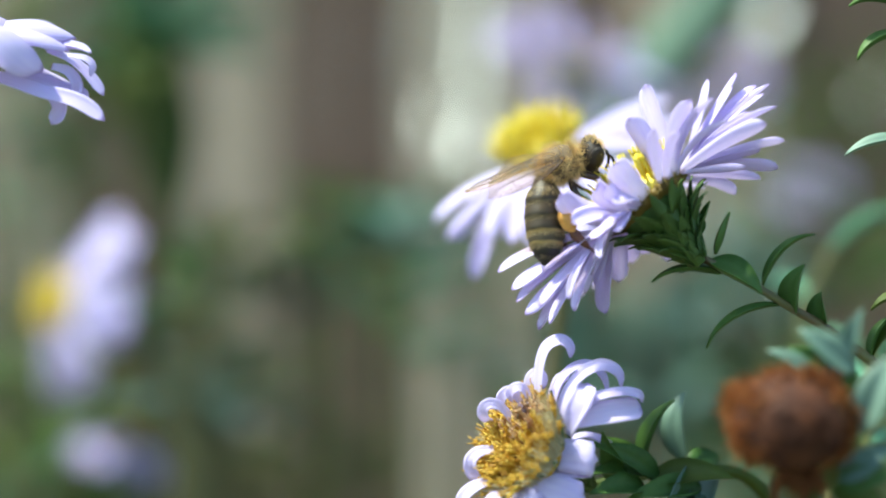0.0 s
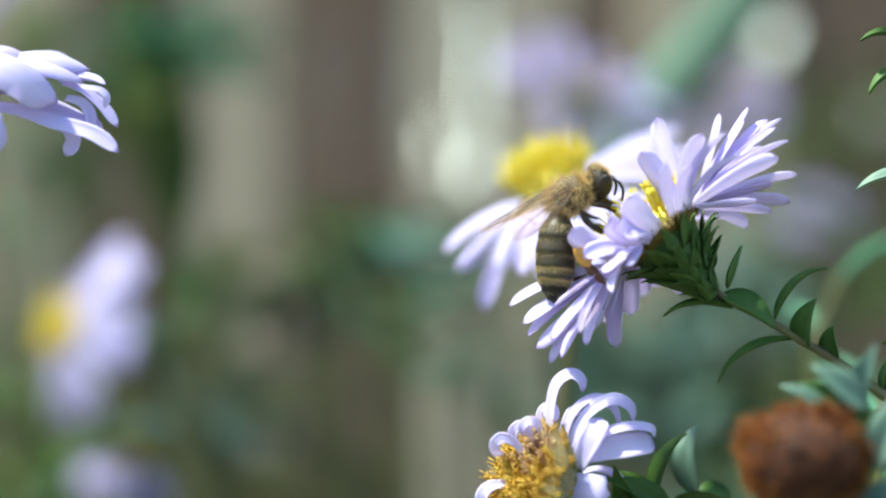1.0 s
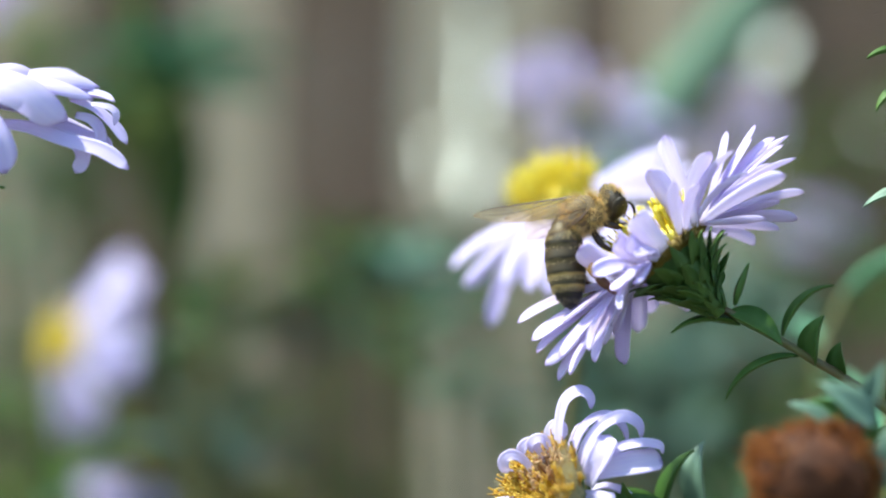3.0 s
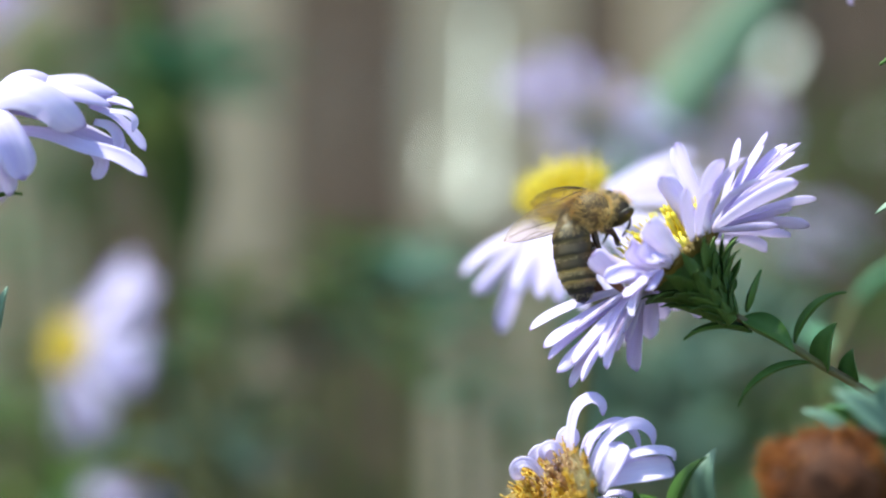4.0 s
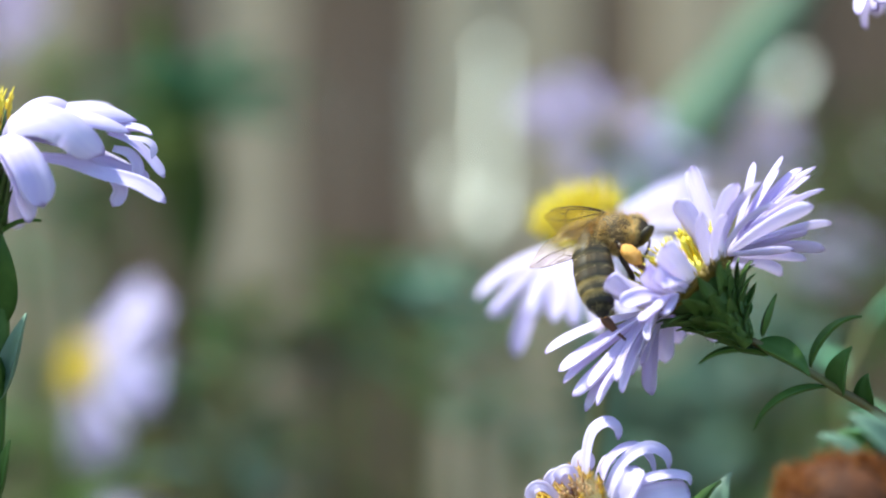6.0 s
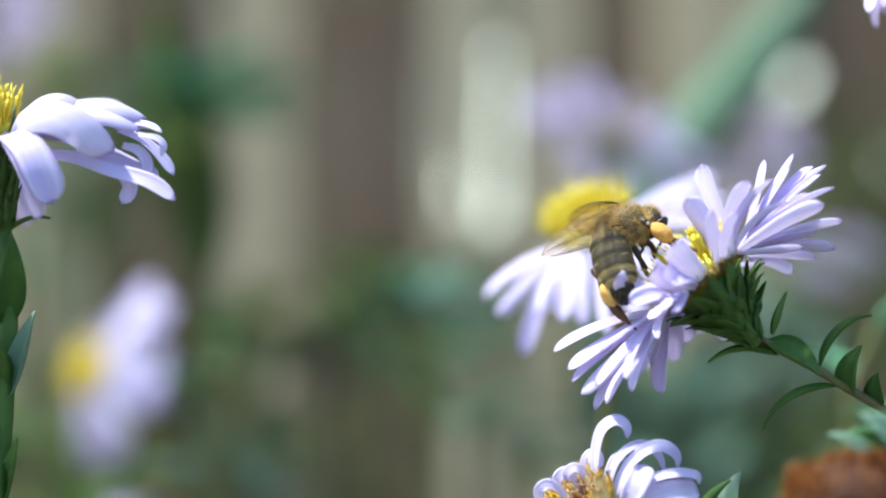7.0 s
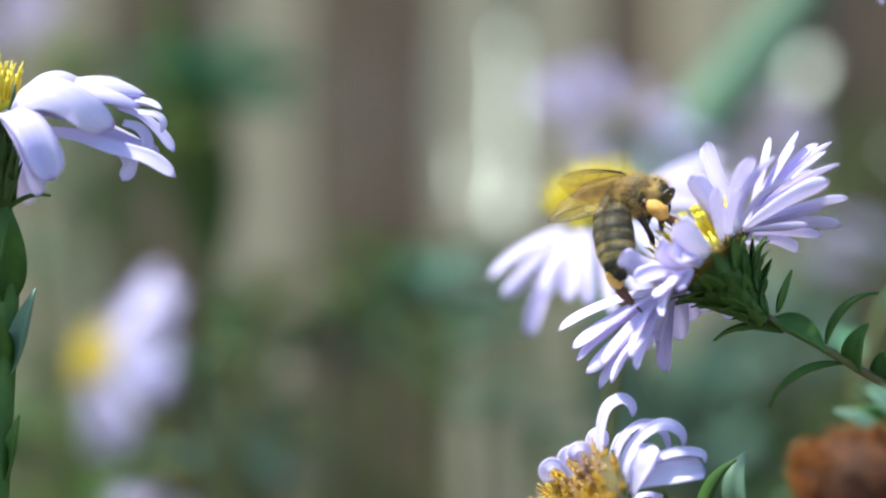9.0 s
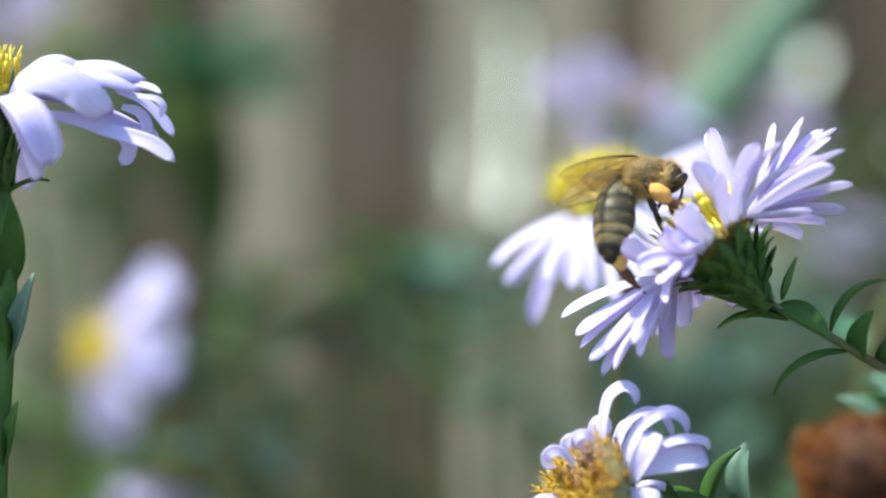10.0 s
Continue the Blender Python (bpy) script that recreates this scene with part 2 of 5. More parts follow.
def wing_material():
    """Clear smoky membrane."""
    m = bpy.data.materials.new("wing_membrane")
    m.use_nodes = True
    n, l = m.node_tree.nodes, m.node_tree.links
    bsdf = n["Principled BSDF"]
    tc = n.new("ShaderNodeTexCoord")
    nz = n.new("ShaderNodeTexNoise")
    nz.inputs["Scale"].default_value = 600
    l.new(tc.outputs["Object"], nz.inputs["Vector"])
    ramp = n.new("ShaderNodeValToRGB")
    ramp.color_ramp.elements[0].color = (0.26, 0.23, 0.19, 1)
    ramp.color_ramp.elements[1].color = (0.46, 0.43, 0.39, 1)
    l.new(nz.outputs[0], ramp.inputs[0])
    l.new(ramp.outputs[0], bsdf.inputs["Base Color"])
    bsdf.inputs["Roughness"].default_value = 0.4
    bp = n.new("ShaderNodeBump")
    bp.inputs["Strength"].default_value, bp.inputs["Distance"].default_value = 0.4, 0.0001
    l.new(nz.outputs[0], bp.inputs["Height"])
    l.new(bp.outputs[0], bsdf.inputs["Normal"])
    clear = n.new("ShaderNodeBsdfTransparent")
    clear.inputs[0].default_value = (0.93, 0.88, 0.79, 1)
    ms = n.new("ShaderNodeMixShader")
    ms.inputs[0].default_value = 0.075
    l.new(clear.outputs[0], ms.inputs[1])
    l.new(bsdf.outputs[0], ms.inputs[2])
    l.new(ms.outputs[0], n["Material Output"].inputs[0])
    return m


ABDOMEN = abdomen_material()
WING = wing_material()

# ---- building helpers ----
MM = 0.001
UNIT = 0.04975 * MM
NEAR = 0.1759
rng = random.Random(7)


def at(u, v, k=1.0):
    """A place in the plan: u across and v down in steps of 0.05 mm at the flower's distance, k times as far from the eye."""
    return Vector(((u - 784) * UNIT * k, NEAR * k, 0.8 - (v - 441) * UNIT * k))


class Geo:
    """Collects vertices and faces of one mesh."""

    def __init__(self):
        self.v, self.f, self.grain = [], [], []

    def add(self, verts, faces, m=None, grain=None):
        """grain: how far along and across its petal or leaf each vertex lies."""
        o = len(self.v)
        self.grain += grain or [(0, 0, 0)] * len(verts)
        self.v += [tuple(m @ Vector(p)) for p in verts] if m else [tuple(p) for p in verts]
        self.f += [tuple(i + o for i in f) for f in faces]
        return self

    def tube(self, pts, radii, seg=8, m=None):
        verts, faces = [], []
        pts = [Vector(p) for p in pts]
        side = Vector((0.3, 0.9, 0.2))
        for i, p in enumerate(pts):
            d = (pts[min(i + 1, len(pts) - 1)] - pts[max(i - 1, 0)]).normalized()
            a = (side - d * side.dot(d)).normalized()
            b = d.cross(a)
            side = a
            for j in range(seg):
                w = 2 * math.pi * j / seg
                verts.append(p + (a * math.cos(w) + b * math.sin(w)) * radii[i])
        for i in range(len(pts) - 1):
            for j in range(seg):
                k = (j + 1) % seg
                faces.append((i * seg + j, i * seg + k, (i + 1) * seg + k, (i + 1) * seg + j))
        faces += [tuple(reversed(range(seg))), tuple((len(pts) - 1) * seg + j for j in range(seg))]
        return self.add(verts, faces, m)

    def lathe(self, prof, sy=1.0, sz=1.0, seg=20, m=None, sag=0.0):
        """Rings of radius r at x, along +X; sag bends the body downwards."""
        verts, faces = [], []
        for x, r in prof:
            for j in range(seg):
                w = 2 * math.pi * j / seg
                verts.append((x, r * sy * math.cos(w), r * sz * math.sin(w) - sag * x * x))
        n = len(prof)
        for i in range(n - 1):
            for j in range(seg):
                k = (j + 1) % seg
                faces.append((i * seg + j, i * seg + k, (i + 1) * seg + k, (i + 1) * seg + j))
        faces += [tuple(reversed(range(seg))), tuple((n - 1) * seg + j for j in range(seg))]
        return self.add(verts, faces, m)

    def ball(self, c, r, seg=16, rings=10, m=None):
        prof = [(-math.cos(math.pi * i / rings) * r[0], max(math.sin(math.pi * i / rings), 0.02)) for i in range(rings + 1)]
        t = Matrix.Translation(c)
        return self.lathe(prof, r[1], r[2], seg, m @ t if m else t)

    def blade(self, length, width, bend=0.0, curl=0.0, cup=0.1, shape="petal", n=9, m=4, thick=0.00012, twist=0.0, mat=None, groove=0.0):
        """A strap along +X with its upper side to +Z; bend and curl droop it, in degrees over its length."""
        verts, faces = [], []
        x = z = 0.0
        rows = []
        for i in range(n + 1):
            s = 1 - (1 - i / n) ** 1.45 if shape == "petal" else i / n
            ang = -radians(bend * s + curl * s ** 3)
            if i:
                x += math.cos(ang) * length * (s - rows[-1][4])
                z += math.sin(ang) * length * (s - rows[-1][4])
            if shape == "petal":
                w = 0.40 + 0.60 * math.sin(min(1, s / 0.72) * math.pi / 2)
                if s > 0.84:
                    w *= math.sqrt(max(0.0, 1 - ((s - 0.84) / 0.164) ** 2))
            elif shape == "leaf":
                w = max(0.12, math.sin(math.pi * min(1, s ** 0.75)) ** 0.9)
                if i == n:
                    w = 0.05
            else:
                w = max(0.06, 1 - s ** 1.8)
            rows.append((x, z, ang, w * width / 2, s))
        grain = []
        for sgn in (1, -1):
            for x, z, ang, w, s in rows:
                grain += [(s, 2 * j / m - 1, 0) for j in range(m + 1)]
                ta = radians(twist * s)
                for j in range(m + 1):
                    q = 2 * j / m - 1
                    h = cup * w * (q * q * 2 - 0.6) + groove * w * (math.cos(q * 6.3) - 0.3) + sgn * thick / 2 * (1 - 0.7 * abs(q))
                    y = w * q
                    y, h = y * math.cos(ta) - h * math.sin(ta), y * math.sin(ta) + h * math.cos(ta)
                    verts.append((x - math.sin(ang) * h, y, z + math.cos(ang) * h))
        k = m + 1
        o = (n + 1) * k
        for i in range(n):
            for j in range(m):
                a = i * k + j
                faces.append((a, a + k, a + k + 1, a + 1))
                faces.append((o + a, o + a + 1, o + a + k + 1, o + a + k))
            a, b = i * k, i * k + m
            faces += [(a, o + a, o + a + k, a + k), (b, b + k, o + b + k, o + b)]
        faces.append(tuple(range(k)) + tuple(o + j for j in reversed(range(k))))
        e = n * k
        faces.append(tuple(e + j for j in reversed(range(k))) + tuple(o + e + j for j in range(k)))
        return self.add(verts, faces, mat, grain)

    def ray(self, line, up, width, cup=0.2, twist=0.0, point=0.5, groove=0.06, thick=0.00016, m=6, wave=0.0, base=0.42):
        """A petal along a line with its upper side near up: narrow at the base, widest past the middle, blunt at the tip."""
        n = len(line) - 1
        run = [0.0]
        for p, q in zip(line, line[1:]):
            run.append(run[-1] + (q - p).length)
        verts, faces, grain = [], [], []
        up = Vector(up)
        rows = []
        for i, p in enumerate(line):
            s = run[i] / run[-1]
            d = (line[min(i + 1, n)] - line[max(i - 1, 0)]).normalized()
            up = (up - d * up.dot(d)).normalized()
            a = radians(twist * s)
            u = (up * math.cos(a) + d.cross(up) * math.sin(a)).normalized()
            w = base + (1 - base) * math.sin(min(1, s / 0.68) * math.pi / 2) ** 1.2
            blunt = 0.80 if point < 0.6 else 0.66
            if s > blunt:
                w *= max(0.04, 1 - ((s - blunt) / (1.002 - blunt)) ** 2) ** point
            rows.append((p, u, u.cross(d), d, w * width / 2, s))
        for sgn in (1, -1):
            for p, u, side, d, w, s in rows:
                for j in range(m + 1):
                    q = 2 * j / m - 1
                    h = cup * w * (q * q * 1.6 - 0.5) + groove * w * math.cos(q * 7.5) * min(1, s * 4) + sgn * thick / 2 * (1 - 0.6 * abs(q))
                    h += wave * w * math.sin(s * 9 + q * 2.2 + width * 9000)
                    notch = -0.05 * width * (1 + math.cos(q * 6.28 * 1.1)) * max(0.0, (s - 0.8) / 0.2)
                    verts.append(p + side * (w * q) + u * h + d * notch)
                    grain.append((s, q, 0))
        k = m + 1
        o = (n + 1) * k
        for i in range(n):
            for j in range(m):
                a = i * k + j
                faces.append((a, a + k, a + k + 1, a + 1))
                faces.append((o + a, o + a + 1, o + a + k + 1, o + a + k))
            a, b = i * k, i * k + m
            faces += [(a, o + a, o + a + k, a + k), (b, b + k, o + b + k, o + b)]
        faces.append(tuple(range(k)) + tuple(o + j for j in reversed(range(k))))
        e = n * k
        faces.append(tuple(e + j for j in reversed(range(k))) + tuple(o + e + j for j in range(k)))
        return self.add(verts, faces, None, grain)

    def ribbon(self, pts, widths, face, thick=0.0004, keel=0.15):
        """A strap leaf along a line, broad across face's plane, with a keel."""
        verts, faces = [], []
        n = len(pts)
        for i, p in enumerate(pts):
            d = (pts[min(i + 1, n - 1)] - pts[max(i - 1, 0)]).normalized()
            s = d.cross(Vector(face)).normalized() * widths[i] / 2
            f = s.cross(d).normalized()
            k = f * widths[i] * keel
            verts += [p - s, p - k + f * thick, p + s, p - k - f * thick]
        for i in range(n - 1):
            for j in range(4):
                q = (j + 1) % 4
                faces.append((i * 4 + j, i * 4 + q, i * 4 + 4 + q, i * 4 + 4 + j))
        faces += [(0, 1, 2, 3), tuple(n * 4 - 4 + j for j in (3, 2, 1, 0))]
        return self.add(verts, faces)

    def hair(self, p, d, length, w):
        d = d.normalized()
        a = d.orthogonal().normalized() * w
        b = d.cross(a).normalized() * w
        self.add([p + a, p - a * 0.5 + b * 0.87, p - a * 0.5 - b * 0.87, p + d * length], [(0, 1, 3), (1, 2, 3), (2, 0, 3)])

    def mesh(self, name, mat, smooth=True):
        me = bpy.data.meshes.new(name)
        me.from_pydata(self.v, [], self.f)
        me.materials.append(mat)
        if smooth:
            me.polygons.foreach_set("use_smooth", [True] * len(me.polygons))
        if any(g[0] for g in self.grain):
            me.attributes.new("grain", "FLOAT_VECTOR", "POINT").data.foreach_set("vector", [x for g in self.grain for x in g])
        me.update()
        return me


def part(name, me, parent, m=None, label=""):
    ob = new(name, me)
    ob.parent = parent
    if m is not None:
        ob.matrix_local = m
    return tagged(ob, label)


def thing(name, base, label, category, group=""):
    ob = new(name)
    ob.empty_display_size = 0.01
    ob.location = base
    return tagged(ob, label, category, group)


def basis(origin, z, x):
    """A pose with its Z along z and its X near x."""
    z = Vector(z).normalized()
    x = Vector(x)
    x = (x - z * x.dot(z)).normalized()
    y = z.cross(x)
    m = Matrix((x, y, z)).transposed().to_4x4()
    m.translation = origin
    return m


def heading(origin, f, up):
    """A pose with its X along f and its Z near up."""
    f = Vector(f).normalized()
    up = Vector(up)
    up = (up - f * up.dot(f)).normalized()
    m = Matrix((f, up.cross(f), up)).transposed().to_4x4()
    m.translation = origin
    return m


def smooth_line(pts, n=6):
    """A rounded line through the points."""
    pts = [Vector(p) for p in pts]
    last = len(pts) - 1
    out = []
    way = []
    for i, p in enumerate(pts):
        a, c = pts[max(i - 1, 0)], pts[min(i + 1, last)]
        way.append((c - a).normalized())
    for i in range(last):
        b, c = pts[i], pts[i + 1]
        span = (c - b).length
        m0 = way[i] * min(span, 1.5 * (b - pts[i - 1]).length if i else span)
        m1 = way[i + 1] * min(span, 1.5 * (pts[i + 2] - c).length if i + 2 <= last else span)
        for j in range(n):
            t = j / n
            out.append(b * (2 * t ** 3 - 3 * t * t + 1) + m0 * (t ** 3 - 2 * t * t + t) + c * (3 * t * t - 2 * t ** 3) + m1 * (t ** 3 - t * t))
    return out + [pts[-1]]


# ---- the place: ground and fence ----
def ground():
    g = Geo()
    r = [0, 0.5, 1.5, 4, 12, 40, 150, 600, 2500]
    seg = 32
    verts = [(0, 0, 0)]
    faces = []
    for i in range(1, len(r)):
        for j in range(seg):
            w = 2 * math.pi * j / seg
            x, y = r[i] * math.cos(w), r[i] * math.sin(w)
            verts.append((x, y, 0.02 * noise.noise((x * 1.3, y * 1.3, 0)) if r[i] < 10 else 0))
    for j in range(seg):
        k = (j + 1) % seg
        faces.append((0, 1 + j, 1 + k))
        for i in range(len(r) - 2):
            a = 1 + i * seg
            faces.append((a + j, a + seg + j, a + seg + k, a + k))
    g.add(verts, faces)
    tagged(new("ground", g.mesh("ground", SOIL)), "dark garden soil with patches of low green growth", "ground", kind="structure")


FENCE_Y = NEAR * 3.4


def slat_mesh(name, mat, seed):
    """A weathered slat 1 m wide in x (scaled to its width), sawn edges a little uneven, 1.5 m high."""
    r = random.Random(seed)
    g = Geo()
    n = 14
    verts, faces = [], []
    for i in range(n + 1):
        z = 1.5 * i / n
        a, b = r.uniform(-0.012, 0.012), r.uniform(-0.012, 0.012)
        d = r.uniform(-0.0006, 0.0006)
        top = 0.012 if i == n else 0.0
        for x, y in ((-0.5 + a, 0.012), (-0.5 + a, 0.002), (-0.44 + a, 0), (0.44 + b, 0), (0.5 + b, 0.002), (0.5 + b, 0.012)):
            verts.append((x, y + d, z - (top if abs(x) > 0.47 else 0)))
    for i in range(n):
        for j in range(6):
            k = (j + 1) % 6
            faces.append((i * 6 + j, i * 6 + 6 + j, i * 6 + 6 + k, i * 6 + k))
    faces += [tuple(range(6)), tuple(reversed(range(n * 6, n * 6 + 6)))]
    g.add(verts, faces)
    return g.mesh(name, mat, False)


def fence():
    f = tagged(new("fence"), "weathered fence of narrow grey and brown upright wooden slats", "fence", kind="structure")
    f.location = (0, FENCE_Y, 0)
    grey = [slat_mesh("grey_slat", GREY_WOOD, s) for s in (1, 2, 3)]
    brown = [slat_mesh("brown_slat", BROWN_WOOD, s) for s in (4, 5)]
    # the slat whose lit look comes from its lighter colour
    pale = [slat_mesh("lit_slat", LIT_WOOD, 6)]
    k = UNIT * 3.4
    # edges of the slats in view, with the gap left between neighbours in mm, and their wood
    run = [(-560, -390, "g"), (-388, -200, "b"), (-198, -40, "g"), (-36, 120, "g"), (124, 318, "b"), (322, 492, "g"), (494, 600, "b"), (602, 722, "b"), (724, 828, "p"),
           (832, 1000, "g"), (1002, 1118, "b"), (1120, 1290, "g"), (1292, 1370, "g"), (1374, 1500, "b"), (1502, 1640, "b"), (1643, 1800, "b"), (1803, 2000, "g")]
    r = random.Random(3)
    spans = [((a - 784) * k, (b - 784) * k, c) for a, b, c in run]
    x = spans[0][0] - 0.002
    while x > -1.6:
        w = r.uniform(0.028, 0.036)
        spans.append((x - w, x, r.choice("ggb")))
        x -= w + r.uniform(0.0003, 0.002)
    x = max(s[1] for s in spans) + 0.001
    while x < 1.6:
        w = r.uniform(0.028, 0.036)
        spans.append((x, x + w, r.choice("ggb")))
        x += w + r.uniform(0.0003, 0.002)
    for a, b, c in spans:
        me = r.choice({"g": grey, "b": brown, "p": pale}[c])
        m = Matrix.Translation(((a + b) / 2, r.uniform(0, 0.003), 0)) @ Matrix.Diagonal((b - a, 1, 1, 1))
        part("slat", me, f, m)
    for z, h in ((0.30, 0.06), (at(0, 380, 3.4).z, 0.040), (at(0, -145, 3.4).z, 0.040), (1.36, 0.06)):
        g = Geo()
        y0, y1, e = 0.016, 0.046, 0.003
        prof = [(y0, -h / 2 + e), (y0, h / 2 - e), (y0 + e, h / 2), (y1, h / 2), (y1, -h / 2), (y0 + e, -h / 2)]
        verts = [(x, y, z + q) for x in (-1.62, 1.62) for y, q in prof]
        faces = [(j, (j + 1) % 6, 6 + (j + 1) % 6, 6 + j) for j in range(6)] + [tuple(reversed(range(6))), tuple(range(6, 12))]
        g.add(verts, faces)
        part("rail", g.mesh("rail", BROWN_WOOD, False), f)
    for x in (-1.5, 1.5):
        g = Geo()
        g.tube([(x, 0.075, 0), (x, 0.075, 1.52), (x, 0.075, 1.56)], [0.035, 0.034, 0.028], 10)
        part("post", g.mesh("post", BROWN_WOOD), f)


# ---- asters ----
TIP = {}


def petal_set(count, spread, seed, lo=False, bend=(5, 25), curl=(-8, 18), width=(0.135, 0.17)):
    """Petal meshes 1 unit long, all a little different."""
    r = random.Random(seed)
    out = []
    for i in range(count):
        g = Geo()
        n, m = (8, 2) if lo else (14, 4)
        g.blade(1.0, r.uniform(*width), r.uniform(*bend), r.uniform(*curl), r.uniform(0.10, 0.34), "petal", n, m, 0.012, r.uniform(-spread, spread), groove=0.0 if lo else 0.07)
        me = g.mesh("petal", PETAL)
        k = m + 1
        end = sum((Vector(g.v[j]) for j in list(range(n * k, n * k + k)) + list(range(len(g.v) - k, len(g.v)))), Vector()) / (2 * k)
        TIP[me.name] = (end.x, end.z)
        out.append(me)
    return out


def disc_mesh(radius, height, count, mat, seed, dome=0.8, flare=1.0, fat=0.055, unruly=0.14, lobes=0, withered=None):
    """Tubular florets packed in a spiral on a domed bed; withered, if given, takes those of one side."""
    r = random.Random(seed)
    g = Geo()
    prof = [(0.0, radius * 0.95), (height * 0.25, radius * 0.93), (height * (0.3 + dome * 0.18), radius * 0.6), (height * (0.3 + dome * 0.25), radius * 0.05)]
    g.lathe(prof, 1, 1, 18, Matrix.Rotation(radians(-90), 4, "Y"))
    for i in range(count):
        q = math.sqrt((i + 0.5) / count)
        a = i * 2.39996
        d = Vector((math.cos(a), math.sin(a), 0)) * radius * q
        d.z = height * (0.2 + 0.25 * dome * (1 - q * q))
        up = (Vector((d.x, d.y, 0)) / radius * 0.55 * flare + Vector((r.uniform(-unruly, unruly), r.uniform(-unruly, unruly), 1))).normalized()
        L = height * r.uniform(0.38, 0.62)
        w = radius * fat
        t = basis(d, up, (1, 0.1, 0))
        side = math.hypot(d.x / radius - 0.52, d.y / radius) + r.uniform(-0.12, 0.12)
        f = withered if withered is not None and side < 0.40 else g
        f.tube([(0, 0, 0), (0, 0, L * 0.62), (0, 0, L * 0.85), (0, 0, L)], [w * 0.6, w * 0.8, w * 1.35, w * 0.7], 5, t)
        f.tube([(0, 0, L * 0.9), (w * r.uniform(-1, 1), w * r.uniform(-1, 1), L * 1.3)], [w * 0.4, w * 0.35], 4, t)
        for j in range(lobes):
            q = 2 * math.pi * (j + r.uniform(-0.2, 0.2)) / lobes
            out = Vector((math.cos(q), math.sin(q), 0)) * w
            f.tube([out * 0.6 + Vector((0, 0, L * 0.9)), out * 1.7 + Vector((0, 0, L * 1.04)), out * 2.5 + Vector((0, 0, L * r.uniform(0.98, 1.12)))], [w * 0.55, w * 0.5, w * 0.15], 4, t)
    return g.mesh("flower_disc", mat)


def involucre_mesh(r0, r1, height, seed, rows=5, per=13, apart=None, belly=0.0, lift=0.82):
    """Green cup of overlapping pointed bracts, from the stem (z = -height) up to the rim."""
    r = random.Random(seed)
    g = Geo()
    rot = Matrix.Rotation(radians(-90), 4, "Y")
    prof = [(-height, r1 * 0.6), (-height * 0.8, r1 * (0.85 + belly)), (-height * 0.4, r1 + (r0 - r1) * (0.30 + belly)), (-height * 0.1, r0 * (0.66 + 0.5 * belly)), (0.0, r0 * 0.80), (height * 0.05, r0 * 0.5)]
    g.lathe(prof, 1, 1, 20, rot)
    for k in range(rows):
        q = k / (rows - 1)
        base = -height * (0.93 - lift * q)
        for i in range(per):
            z = base + height * r.uniform(-0.05, 0.05)
            rad = next(ra + (rb - ra) * (z - za) / (zb - za) for (za, ra), (zb, rb) in zip(prof, prof[1:]) if z <= zb or zb == prof[-1][0])
            a = 2 * math.pi * (i + 0.5 * (k % 2)) / per + r.uniform(-0.22, 0.22)
            L = height * r.uniform(0.38, 0.58) * (0.68 + 0.32 * q)
            tilt = r.uniform(6, 26) if r.random() < 0.65 else r.uniform(24, 50)
            m = Matrix.Rotation(a, 4, "Z") @ Matrix.Translation((rad, 0, z)) @ Matrix.Rotation(radians(-90 + 22 + tilt * (0.4 + 0.5 * q) - 4), 4, "Y") @ Matrix.Rotation(math.pi, 4, "X")
            if apart is not None:
                apart.append((r.choice(BRACTS), m @ Matrix.Scale(L, 4)))
            else:
                g.blade(L, L * 0.25, r.uniform(-15, 25), r.uniform(-25, 10), 0.25, "bract", 5, 2, L * 0.07, mat=m)
    return g.mesh("involucre", BRACT)


def flower(owner, centre, axis, along, petals, spec, disc, cup, sets, seed, rim=3.0, label="", m_scale=1.0, bracts=()):
    """A daisy head: involucre with disc florets and petals under it. spec gives each petal its turn, rise, length and lean."""
    r = random.Random(seed)
    m = Matrix.Translation(-owner.location) @ basis(centre, axis, along) @ Matrix.Scale(m_scale, 4)
    head = part("flower_head", cup, owner, m, label)
    tagged(part("flower_disc", disc, head), kind="stuff")
    for bm, q in bracts:
        part("bract", bm, head, q)
    for i in range(petals):
        row = i % 2
        turn, rise, length, lean, *broad = spec(i, row, r)
        pm = Matrix.Rotation(radians(turn), 4, "Z") @ Matrix.Translation((rim * MM, 0, (0.1 + 0.35 * row) * MM)) @ Matrix.Rotation(radians(-rise), 4, "Y") @ Matrix.Rotation(radians(lean), 4, "X")
        pm = pm @ Matrix.Diagonal((length * MM, length * MM * r.uniform(0.95, 1.15) * (broad[0] if broad else 1), length * MM, 1))
        part("petal", r.choice(sets), head, pm)
    return head


def stem(owner, pts, r0, r1, mat=None, seg=8):
    line = smooth_line(pts, 8)
    n = len(line) - 1
    g = Geo()
    g.tube([p - owner.location for p in line], [r0 + (r1 - r0) * (i / n) ** 3 for i in range(n + 1)], seg)
    part("stem", g.mesh("stem", mat or STEM), owner)
    return line


def bezier(a, b, c, d, n=16):
    return [a * (1 - t) ** 3 + b * 3 * t * (1 - t) ** 2 + c * 3 * t * t * (1 - t) + d * t ** 3 for t in (1 - (1 - i / n) ** 1.25 for i in range(n + 1))]


